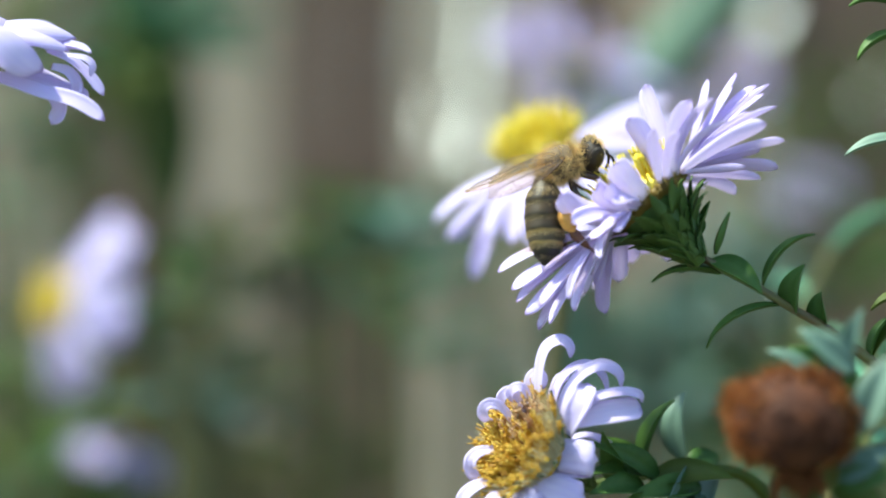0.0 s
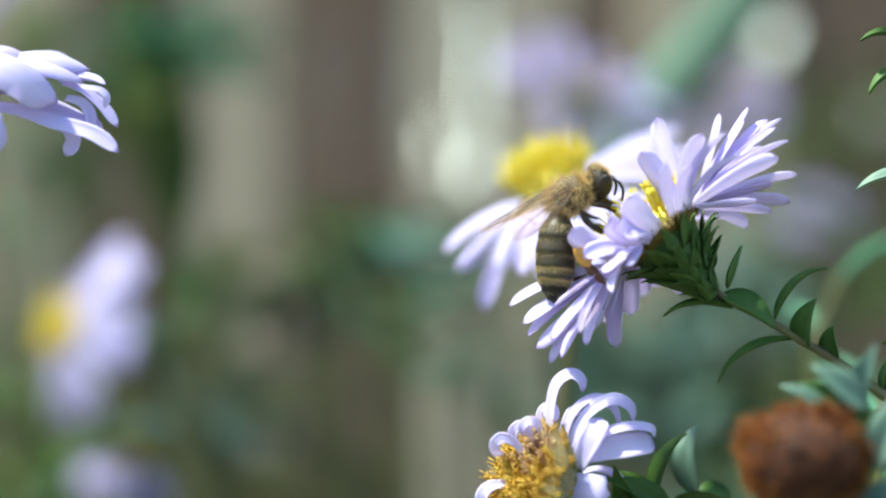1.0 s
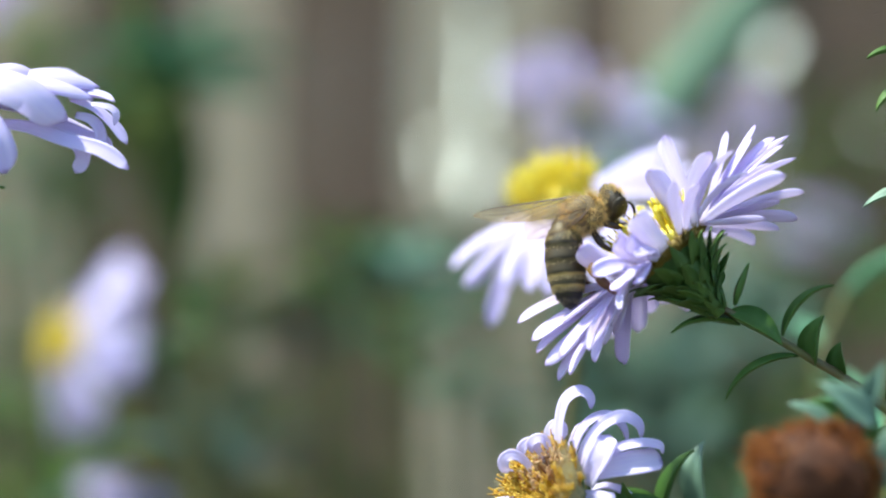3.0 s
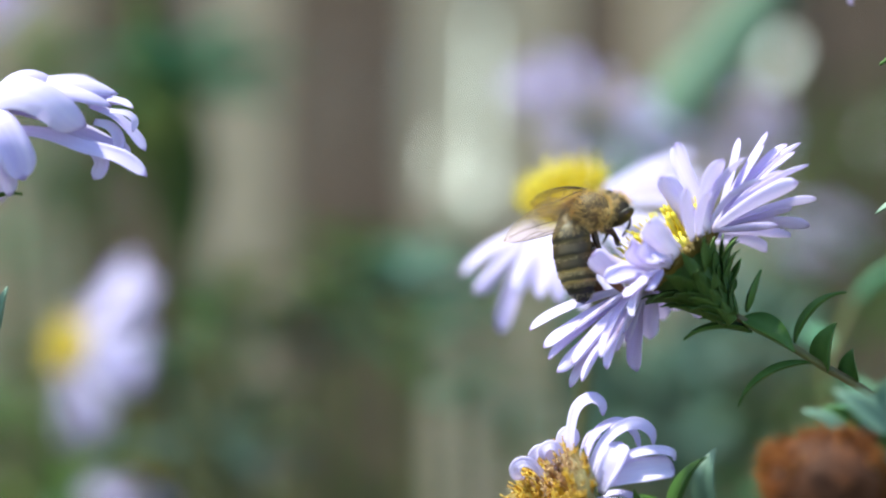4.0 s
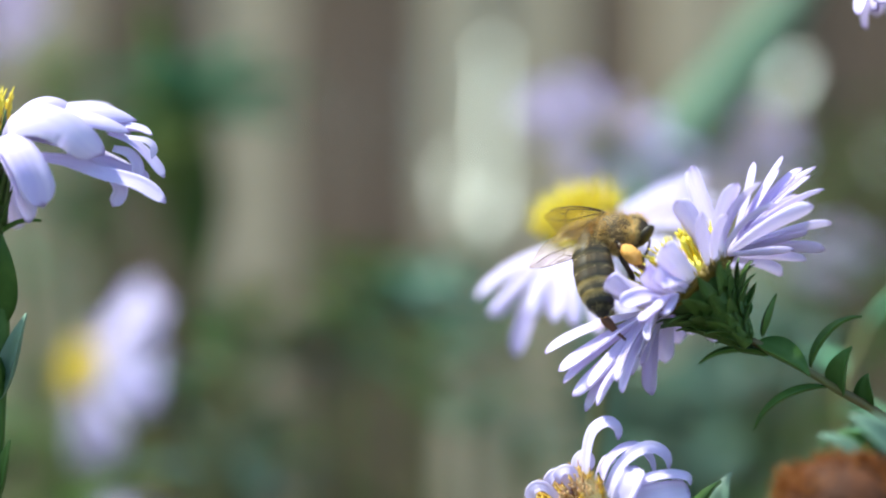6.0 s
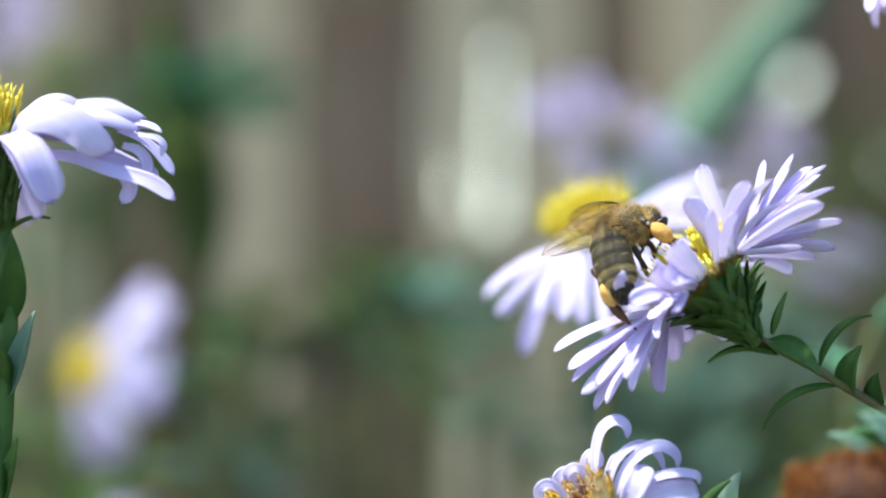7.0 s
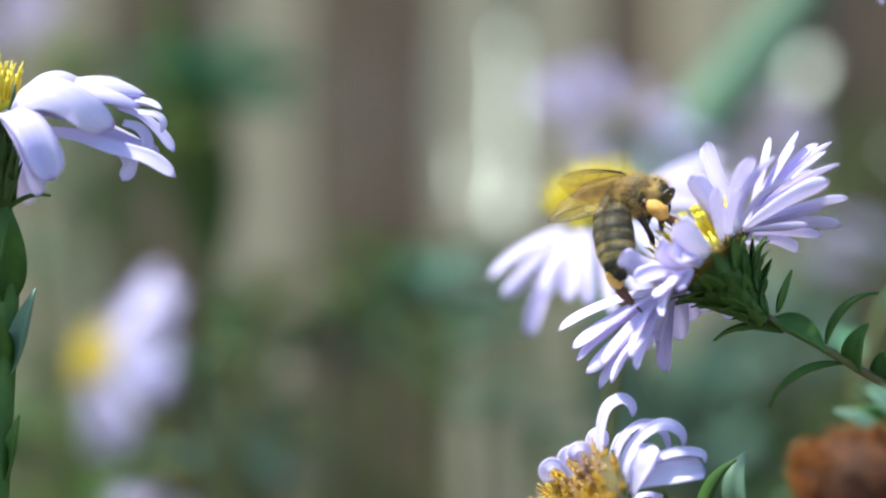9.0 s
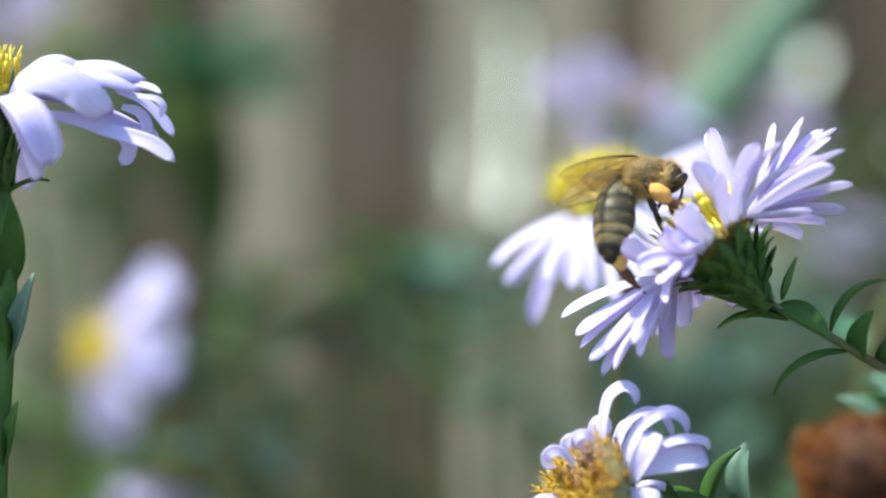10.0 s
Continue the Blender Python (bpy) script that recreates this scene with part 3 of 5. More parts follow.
def petal_to(head, inv, tip, width, r, rim=3.9, arch=0.6, face=0.35, toward=(-0.3, -1.0, 0.35), bow=0.0, point=None, base=0.42, cup=None, turn=24.0):
    """A petal from the rim of a head to its tip (mm): arched over the chord along the flower's axis, bowed sideways, turned by face towards the open side."""
    q = inv @ tip / MM
    out = Vector((q.x, q.y, 0)).normalized()
    root = out * rim + Vector((0, 0, r.uniform(0.1, 0.5)))
    chord = q - root
    d = chord.normalized()
    n = Vector((0, 0, 1)) - d * d.z
    n.normalize()
    w = inv.to_3x3() @ Vector(toward)
    w = (w - d * w.dot(d)).normalized()
    if w.dot(n) < 0:
        w = -w
    n = (n * (1 - face) + w * face).normalized()
    side = d.cross(n)
    rise = n * (arch + r.uniform(-0.25, 0.25)) + side * (bow + r.uniform(-0.3, 0.3))
    line = bezier(root, root + chord * 0.33 + rise * 1.3, root + chord * 0.72 + rise * 1.2, q)
    g = Geo()
    g.ray([p * MM for p in line], n, width * MM, cup if cup else r.choice((-0.22, 0.12, 0.2, 0.3, 0.4)), r.uniform(-turn, turn), point if point else r.choice((0.4, 0.45, 0.5)), r.uniform(0.04, 0.10), 0.15 * MM, wave=r.uniform(0.0, 0.07), base=base)
    return part("petal", g.mesh("petal", PETAL), head)


def leaf(owner, root, tip, length=None, width=3.0, bend=40.0, side=(0, 0, 1), mat=None, label="", curl=20.0, fold=0.35):
    """A narrow leaf from root towards tip, arched."""
    mat = mat or LEAF
    root, tip = Vector(root), Vector(tip)
    L = length * MM if length else (tip - root).length * (1 + abs(bend + curl * 0.5) / 420)
    g = Geo()
    g.blade(L, width * MM, bend, curl, fold, "leaf", 12, 4, 0.25 * MM, rng.uniform(-12, 12), groove=0.05)
    d = (tip - root).normalized()
    # lift the start so that the arched blade ends at the tip
    h = heading(root - owner.location, d, side) @ Matrix.Rotation(-radians(bend * 0.5 + curl * 0.25), 4, "Y")
    return part("leaf", g.mesh("leaf", mat), owner, h, label)


def bract_set(seed, mat):
    r = random.Random(seed)
    return [Geo().blade(1.0, r.uniform(0.36, 0.50), r.uniform(-25, 10), r.uniform(-70, 5), 0.3, "bract", 6, 2, 0.04).mesh("bract", mat) for _ in range(6)]


BRACTS = bract_set(6, BRACT)
LILAC = petal_set(10, 14, 21, width=(0.15, 0.2))
LOOSE = petal_set(6, 16, 5, True, (10, 35), (0, 30), (0.15, 0.2))
BIG_DISC = disc_mesh(3.6 * MM, 4.5 * MM, 110, FLORET, 1)
TALL_DISC = disc_mesh(3.7 * MM, 5.6 * MM, 95, FLORET, 6)
WILTED = Geo()
OLD_DISC = disc_mesh(3.8 * MM, 4.4 * MM, 230, OLD_FLORET, 2, 1.0, 1.3, 0.042, 0.45, 4, WILTED)
SIDE_DISC = disc_mesh(3.5 * MM, 5.2 * MM, 110, FLORET, 8)
FAR_DISC = disc_mesh(3.9 * MM, 5.0 * MM, 60, WARM_FLORET, 3)
MAIN_BRACTS = []
MAIN_CUP = involucre_mesh(4.5 * MM, 0.9 * MM, 7.0 * MM, 4, 6, 13, MAIN_BRACTS, 0.12, 0.61)
CUP = involucre_mesh(4.1 * MM, 0.9 * MM, 7.0 * MM, 4)
SIDE_CUP = involucre_mesh(4.3 * MM, 1.9 * MM, 7.6 * MM, 9)
FAR_CUP = involucre_mesh(3.6 * MM, 0.9 * MM, 6.0 * MM, 5, 3, 9)


def main_aster():
    a = thing("aster", (0.085, 0.20, 0), "pale lilac aster in bloom on a leafy stem", "flower", "asters")
    axis = Vector((-0.625, 0.16, 0.765))
    along = Vector((0.77, 0, 0.64))
    c = at(1150, 360)
    head = flower(a, c, axis, along, 0, None, BIG_DISC, MAIN_CUP, LILAC, 17, 3.9, bracts=MAIN_BRACTS)
    g = Geo()
    g.lathe([(-0.7 * MM, 3.2 * MM), (-0.3 * MM, 3.65 * MM), (0.1 * MM, 3.78 * MM), (0.35 * MM, 3.7 * MM), (0.45 * MM, 3.4 * MM), (0.5 * MM, 2.8 * MM)], 1, 1, 30, Matrix.Rotation(radians(-90), 4, "Y"))
    fuzz = random.Random(18)
    for i in range(420):
        w = fuzz.uniform(0, 2 * math.pi)
        out = Vector((math.cos(w), math.sin(w), 0))
        g.hair(out * 3.7 * MM + Vector((0, 0, fuzz.uniform(-0.4, 0.3) * MM)), out * fuzz.uniform(0.3, 1.0) + Vector((fuzz.uniform(-0.3, 0.3), fuzz.uniform(-0.3, 0.3), fuzz.uniform(0.2, 1.0))), fuzz.uniform(0.5, 1.1) * MM, 0.12 * MM)
    part("rim", g.mesh("rim", RIM_BRACT), head, None, "yellow-brown rim where the petals join")
    inv = basis(c, axis, along).inverted()
    r = random.Random(19)

    def petals(rows, face, toward=(-0.3, -1.0, 0.35), **kw):
        """Rows of tips: plan place, mm nearer (-) or further (+), width in mm, and how far the petal is arched and bowed."""
        for u, v, dy, w, arch, bow in rows:
            petal_to(head, inv, at(u, v, 1 + dy * MM / NEAR), w * 1.08, r, arch=arch, face=face, toward=toward, bow=bow, **kw)

    # raised petals that show their lit upper sides
    petals(((1143, 149, 3.0, 1.7, 0.3, 0.0), (1112, 208, -3.6, 1.75, 0.6, 0.2)), 0.9, (-0.6, -0.8, 0.3), point=0.45, base=0.66, turn=10.0)
    petals(((1252, 141, -1.0, 0.85, 0.6, 1.1), (1303, 130, -1.0, 0.95, 0.5, 0.8), (1296, 154, -2.0, 0.7, 0.5, 0.6), (1338, 152, -0.5, 1.05, 1.3, 1.0), (1361, 149, -2.0, 1.1, 0.9, 0.6), (1352, 166, 0.0, 0.9, 0.7, 0.4), (1310, 190, 1.0, 1.0, 0.5, 0.3)), 0.5, point=0.5, base=0.62)
    # nearer ones, turned to show their shaded undersides
    away = (-0.5, 1.0, 0.45)
    petals(((1222, 176, -5.6, 1.8, 0.7, 0.5), (1356, 218, -5.0, 1.55, 0.4, 0.1)), 0.75, away, point=0.42, base=0.42)
    petals(((1157, 227, -7.4, 1.1, 0.4, 0.2), (1264, 173, -6.0, 1.3, 0.6, 0.6), (1374, 188, -4.6, 0.85, 0.6, 0.4)), 0.6, away, point=0.65, base=0.5)
    petals(((1389, 249, -3.0, 1.05, 0.3, 0.4), (1378, 297, -1.5, 1.4, 0.3, 0.3), (1303, 343, 2.5, 1.4, 0.2, 0.0), (1346, 316, 1.5, 1.0, 0.2, 0.0), (1346, 264, -3.4, 1.1, 0.3, 0.2), (1330, 200, -3.4, 0.95, 0.4, 0.3), (1290, 214, -5.4, 0.9, 0.5, 0.4), (1200, 232, -7.0, 0.95, 0.4, 0.2), (1322, 296, -3.6, 1.1, 0.2, 0.1)), 0.5, away, point=0.42, base=0.5)
    # short broad petals cupped over the near rim
    petals(((990, 345, -4.4, 1.95, 0.6, 0.4), (1012, 396, -5.8, 1.6, 0.5, 0.1), (1057, 329, -6.0, 1.9, 0.9, 0.3), (1079, 322, -7.6, 1.7, 0.8, 0.0), (1088, 362, -8.2, 1.1, 0.5, 0.0)), 0.85, (-0.3, -1.0, 0.42), point=0.45, base=0.72, cup=0.28, turn=7.0)
    petals(((1090, 287, -6.6, 2.1, 0.8, 0.3),), 0.8, (-0.3, -1.0, 0.42), point=0.75, base=0.75, cup=0.3, turn=7.0)
    petals(((1064, 407, -7.2, 1.15, 0.5, -0.2), (1046, 424, -4.2, 1.0, 0.4, 0.0), (1020, 460, 0.0, 1.15, 0.5, -0.4), (1046, 488, -1.5, 1.15, 0.5, -0.4), (1064, 457, -4.6, 0.8, 0.5, 0.2), (1087, 412, -7.2, 1.0, 0.3, 0.0)), 0.65, (-0.35, -1.0, 0.45), base=0.5)
    # the long lower fan
    petals(((881, 482, 2.0, 1.46, 0.8, -0.3), (905, 513, 0.5, 1.46, 0.7, -0.3), (914, 535, 1.5, 1.11, 0.6, -0.2), (929, 558, 0.0, 1.58, 0.6, -0.2), (954, 542, -2.0, 1.23, 0.7, -0.3), (952, 584, 0.5, 1.40, 0.5, -0.2), (972, 574, -1.5, 1.46, 0.5, 0.0)), 0.45)
    petals(((960, 480, -3.5, 0.82, 0.8, -0.5), (1016, 551, -3.5, 1.23, 0.5, -0.2), (1006, 530, -4.8, 0.82, 0.7, 0.3), (1034, 520, 0.0, 1.40, 0.4, 0.0), (1052, 505, 1.0, 1.52, 0.3, 0.0), (1071, 557, 1.5, 1.81, 0.3, 0.3), (990, 520, 2.5, 1.40, 0.4, 0.0)), 0.45)
    petals(((1120, 466, 5.5, 1.75, 0.2, 0.0), (1196, 459, 6.5, 1.64, 0.2, 0.0), (1095, 500, 4.0, 1.64, 0.2, 0.0), (1150, 448, 6.0, 1.40, 0.2, 0.0)), 0.4)
    for i in range(8):
        turn, rise = radians(50 + 13 * i + r.uniform(-4, 4)), radians(-12 + r.uniform(-10, 10))
        q = Vector((math.cos(turn) * (3.9 + 9 * math.cos(rise)), math.sin(turn) * (3.9 + 9 * math.cos(rise)), 0.3 + 9 * math.sin(rise))) * MM
        petal_to(head, inv, inv.inverted() @ q, r.uniform(1.2, 1.6), r)
    line = stem(a, [at(1246, 458), at(1290, 482), at(1345, 512), at(1400, 545), at(1460, 580), at(1540, 638), at(1640, 720, 1.01), at(1800, 900, 1.05), at(2050, 1500, 1.1), at(2300, 3000, 1.15), (0.085, 0.20, 0)], 0.36 * MM, 1.4 * MM)
    L = lambda p, q, w, b, side, mat=None, **kw: leaf(a, p, q, None, w, b, side, mat, **kw)
    L(at(1255, 462), at(1345, 516, 0.985), 2.7, 18, (0.35, -0.75, 0.5))
    L(at(1265, 450), at(1290, 378), 1.5, -25, (-0.9, 0, 0.3))
    L(at(1350, 505), at(1432, 417), 1.2, 55, (-0.5, -0.2, 0.8))
    L(at(1407, 556), at(1419, 476, 0.99), 2.5, 62, (-0.9, -0.6, 0), curl=10)
    L(at(1380, 540), at(1256, 606), 1.0, 62, (-0.2, -0.45, 0.85))
    L(at(1270, 480), at(1160, 494), 1.1, 35, (0, -0.2, 1))
    L(at(1275, 485), at(1205, 480, 1.02), 1.6, 20, (0, -0.4, 1))
    L(at(1460, 575), at(1452, 521, 1.0), 2.1, 60, (-0.8, -0.6, 0))
    L(at(1240, 415), at(1235, 375, 1.0), 1.1, -15, (0.8, -0.5, 0))
    L(at(1236, 400), at(1255, 358, 1.0), 0.8, -30, (-0.5, -0.4, 0.4))
    L(at(1540, 635), at(1580, 560, 1.0), 1.4, 50, (-0.8, -0.2, 0.4))
    L(at(1590, 680), at(1500, 700, 1.0), 2.0, 40, (0, -0.3, 1))
    return a


def curled_aster():
    a = thing("aster", (0.045, 0.19, 0), "fading lilac aster with curled petals and an ochre centre", "flower", "asters")
    axis = Vector((-0.74, -0.48, 0.47))
    along = Vector((0.7, 0, 0.71))
    c = at(950, 806, 0.995)

    head = flower(a, c, axis, along, 0, None, OLD_DISC, CUP, LILAC, 33, 3.3)
    inv = basis(c, axis, along).inverted()
    tint = random.Random(45)

    def limp(way, width, up, depth=0.0, k=0.99, point=0.45, base=0.55, cup=0.2):
        """A limp petal along points of the plan, broad across up, its middle depth mm nearer than its ends."""
        line = smooth_line([at(u, v, k) - Vector((0, depth * MM * math.sin(math.pi * i / (len(way) - 1)), 0)) for i, (u, v) in enumerate(way)], 5)
        g = Geo()
        g.ray(line, up, width * MM, cup, tint.uniform(-12, 12), point, 0.09, 0.16 * MM, wave=0.03, base=base)
        part("petal", g.mesh("petal", PETAL), head, inv.copy())

    limp([(960, 742), (954, 676), (964, 622), (988, 603), (1006, 612), (1010, 634)], 1.3, (-0.75, -0.66, 0.0))
    limp([(985, 744), (1003, 694), (1035, 658), (1066, 647), (1092, 660), (1100, 686)], 1.35, (-0.65, -0.65, 0.3), 0.6)
    limp([(978, 742), (985, 692), (1005, 659), (1038, 646), (1064, 664), (1076, 694)], 1.3, (-0.7, -0.5, 0.4), 0.3, 1.0)
    limp([(1003, 768), (1014, 736), (1028, 706), (1042, 678)], 2.3, (-0.4, -0.9, 0.1), 0.8, 0.985, 0.4)
    limp([(1012, 745), (1056, 734), (1100, 727), (1137, 724)], 2.3, (-0.1, -0.9, 0.4), 0.5, 0.985, 0.2, 0.75)
    limp([(1030, 722), (1062, 701), (1100, 694), (1130, 699), (1138, 712)], 1.1, (-0.1, -0.7, 0.7), 0.4, 0.985, 0.3, 0.8)
    limp([(970, 800), (996, 802), (1026, 805), (1046, 808), (1050, 812), (1040, 814)], 3.1, (-0.25, -0.93, 0.25), 1.7, 0.985, 0.2, 0.85, -0.15)
    limp([(974, 828), (1000, 834), (1028, 838), (1036, 838)], 1.0, (-0.1, -0.8, 0.6), 1.2, 0.985, 0.3, 0.8)
    limp([(946, 848), (974, 858), (1004, 868), (1024, 876), (1028, 882), (1016, 886)], 2.9, (-0.1, -0.9, 0.42), 1.8, 0.98, 0.2, 0.85, -0.15)
    limp([(915, 872), (932, 880), (952, 896), (966, 915)], 2.2, (0.0, -0.85, 0.5), 1.6, 0.978, 0.3, 0.8)
    limp([(890, 870), (872, 882), (862, 905), (868, 930)], 1.50, (-0.2, -0.7, 0.6), 1.5, 0.98, 0.4)
    limp([(908, 748), (888, 722), (868, 713), (855, 722), (858, 738), (872, 744)], 1.00, (0.5, -0.8, 0.3), 1.0, 0.99, 0.4, 0.7)
    limp([(928, 730), (914, 702), (900, 692), (888, 702), (888, 720)], 1.00, (0.5, -0.75, 0.4), 0.8, 0.995, 0.4, 0.7)
    limp([(936, 728), (932, 698), (918, 684), (903, 694), (906, 712)], 0.90, (0.6, -0.75, 0.2), 0.8, 0.99, 0.4, 0.7)
    limp([(943, 730), (935, 688), (942, 664), (957, 664), (962, 688)], 1.00, (-0.6, -0.75, 0.2), 0.4, 1.0, 0.45)
    limp([(970, 738), (980, 700), (992, 672), (1008, 664)], 1.20, (-0.5, -0.8, 0.2), 0.2, 1.005)
    limp([(874, 796), (846, 800), (832, 816), (838, 838), (852, 846)], 1.20, (0.2, -0.7, 0.6), 0.8, 0.99, 0.4, 0.7)
    limp([(872, 850), (838, 862), (818, 884), (822, 910)], 1.40, (-0.2, -0.7, 0.7), 0.8, 0.985, 0.4, 0.6)
    limp([(1000, 780), (1040, 772), (1078, 790), (1092, 820)], 1.40, (0.0, -0.4, 0.9), 0.2, 1.01)
    g = Geo()
    r = random.Random(44)
    for i in range(1300):
        w = r.gauss(-0.2, 0.85) if i < 900 else r.uniform(0, 2 * math.pi)
        rad = r.uniform(3.0, 4.2) if i < 900 else 3.75
        g.hair(Vector((math.cos(w) * rad, math.sin(w) * rad, r.uniform(0.4, 1.2))) * MM, Vector((math.cos(w) * r.uniform(0.1, 0.7), math.sin(w) * r.uniform(0.1, 0.7), 1)), r.uniform(1.8, 3.6) * MM, 0.06 * MM)
    tagged(part("wilted_tuft", WILTED.mesh("wilted_tuft", WILTED_FLORET), head, label="faded pinkish brown florets"), kind="stuff")
    tagged(part("pappus", g.mesh("pappus", CREAM, False), head, label="cream fringe of fine hairs"), kind="stuff")
    stem(a, [at(975, 850, 1.02), at(1040, 860, 1.03), at(1130, 842, 1.03), at(1250, 832, 1.03), at(1330, 850, 1.04), at(1400, 960, 1.05), at(1480, 1500, 1.06), (0.045, 0.19, 0)], 0.5 * MM, 1.3 * MM, DARK_LEAF)
    L = lambda p, q, w, b, side, mat=None, **kw: leaf(a, p, q, None, w, b, side, mat, **kw)
    L(at(1140, 842, 1.03), at(1185, 715, 1.02), 2.2, 45, (-0.9, -0.3, 0.2))
    L(at(1212, 815, 1.03), at(1209, 702, 1.03), 2.7, 62, (-0.75, -0.62, 0), SAGE)
    L(at(1215, 835, 1.03), at(1270, 810, 1.04), 2.6, 30, (0.1, -0.7, 0.6))
    L(at(1150, 845, 1.03), at(1052, 782, 1.02), 2.4, 30, (0, -0.5, 0.8))
    L(at(1160, 845, 1.02), at(1046, 838, 1.0), 2.0, 25, (0, -0.7, 0.7))
    L(at(1230, 840, 1.03), at(1180, 900, 1.0), 3.2, 30, (0.5, -0.8, 0.3), SAGE)
    L(at(1165, 850, 1.02), at(1060, 790, 1.0), 2.4, 30, (0, -0.8, 0.5), LEAF)
    L(at(1140, 862, 1.01), at(1050, 872, 0.99), 2.2, 30, (0, -0.8, 0.5), LEAF)
    L(at(1240, 862, 1.02), at(1120, 880, 1.0), 2.4, 30, (0, -0.8, 0.4), LEAF)
    L(at(1260, 835, 1.03), at(1240, 930, 1.0), 2.6, 20, (-0.4, -0.8, 0.3), SAGE)
    L(at(1100, 850, 1.02), at(1068, 772, 1.0), 2.2, 35, (-0.3, -0.9, 0.2), LEAF)
    L(at(1150, 850, 1.02), at(1290, 845, 1.01), 2.8, 25, (0, -0.7, 0.6), DARK_LEAF)
    return a


def side_aster():
    a = thing("aster", at(-130, 441, 1.0) * 1, "pale lilac aster with drooping petals on an upright leafy stem", "flower", "asters")
    a.location.z = 0

    def spec(i, row, r):
        turn = 75 + 150 * (i + r.uniform(-0.3, 0.3)) / 14
        return turn, r.uniform(8, 28) - 14 * row, r.uniform(11.4, 13.0), r.uniform(-18, 18)

    c, axis, along = at(-158, 122), Vector((-0.24, 0.02, 0.97)), Vector((1, 0, 0))
    head = flower(a, c, axis, along, 14, spec, SIDE_DISC, SIDE_CUP, DROOPING, 9, 3.4)
    inv = basis(c, axis, along).inverted()
    r = random.Random(29)

    def petals(rows, face, **kw):
        """Rows of tips: plan place, mm nearer (-) or further (+), width in mm, and how far the petal is arched and bowed."""
        for u, v, dy, w, arch, bow in rows:
            petal_to(head, inv, at(u, v, 1 + dy * MM / NEAR), w, r, 3.4, arch, face, bow=bow, **kw)

    # broad humped petals, then the long ones under them, then those that hang down
    petals(((76, 128, -3.5, 4.4, 3.9, 0.0), (50, 92, 0.5, 3.6, 3.2, 0.0)), 0.5, point=0.4, base=0.75, cup=-0.55)
    petals(((136, 70, 0.0, 3.0, 2.2, 0.0), (160, 88, 0.0, 1.6, 1.6, 0.0), (124, 92, -2.0, 2.6, 2.4, 0.0)), 0.45, point=0.7, base=0.7, cup=-0.4)
    def trail(way, width, up, k=1.0, point=0.5, base=0.6, cup=0.2):
        """A petal that wanders along points of the plan."""
        g = Geo()
        g.ray(smooth_line([at(u, v, k) for u, v in way], 5), up, width * MM, cup, r.uniform(-8, 8), point, 0.09, 0.16 * MM, wave=0.05, base=base)
        part("petal", g.mesh("petal", PETAL), head, inv.copy())

    trail([(-58, 132), (8, 141), (78, 164), (138, 182), (186, 214)], 1.75, (0.1, -0.75, 0.65), 0.98)
    trail([(10, 128), (62, 136), (108, 156), (142, 166), (150, 186)], 1.5, (0.2, -0.6, 0.75), 0.995)
    trail([(50, 150), (92, 166), (106, 192), (91, 221)], 1.35, (-0.5, -0.8, 0.2), 0.985, 0.4, 0.8)
    trail([(84, 90), (124, 106), (156, 134), (184, 170)], 1.3, (0.4, -0.6, 0.7), 0.99)
    trail([(120, 98), (150, 104), (163, 116), (160, 136)], 0.7, (0.3, -0.8, 0.5), 0.985, 0.6)
    trail([(80, 88), (112, 78), (142, 84), (163, 94)], 1.1, (0.2, -0.5, 0.85), 0.995, 0.7)
    trail([(92, 118), (122, 128), (136, 152), (128, 178)], 1.1, (0.5, -0.8, 0.3), 0.99)
    petals(((110, 62, 6.0, 2.4, 1.8, 0.0), (146, 176, 2.0, 1.6, 1.2, 0.2)), 0.55, point=0.5)
    petals(((-34, 222, -6.0, 3.2, 2.6, 0.0), (-58, 250, -5.0, 1.9, 2.4, 0.0), (-150, 214, -7.0, 2.2, 2.0, 0.0)), 0.3, point=0.45, base=0.6)
    stem(a, [at(-121, 256), at(-114, 300), at(-106, 420), at(-112, 560), at(-125, 800), at(-150, 1500), a.location.copy()], 0.85 * MM, 1.6 * MM, LEAF)
    L = lambda p, q, w, b, side, mat=None, **kw: leaf(a, p, q, None, w, b, side, mat, **kw)
    L(at(-112, 440), at(-104, 280, 0.985), 2.6, 15, (0.5, -0.8, 0))
    L(at(-112, 572), at(-62, 418, 0.985), 2.4, -30, (-0.6, -0.7, 0), SAGE)
    L(at(-120, 560), at(-135, 440, 0.985), 2.0, 20, (0.3, -0.9, 0))
    L(at(-118, 760), at(-88, 640, 0.99), 1.8, -30, (-0.7, -0.6, 0))
    L(at(-114, 275), at(-40, 246, 1.0), 0.8, 40, (0, -0.2, 1))
    return a


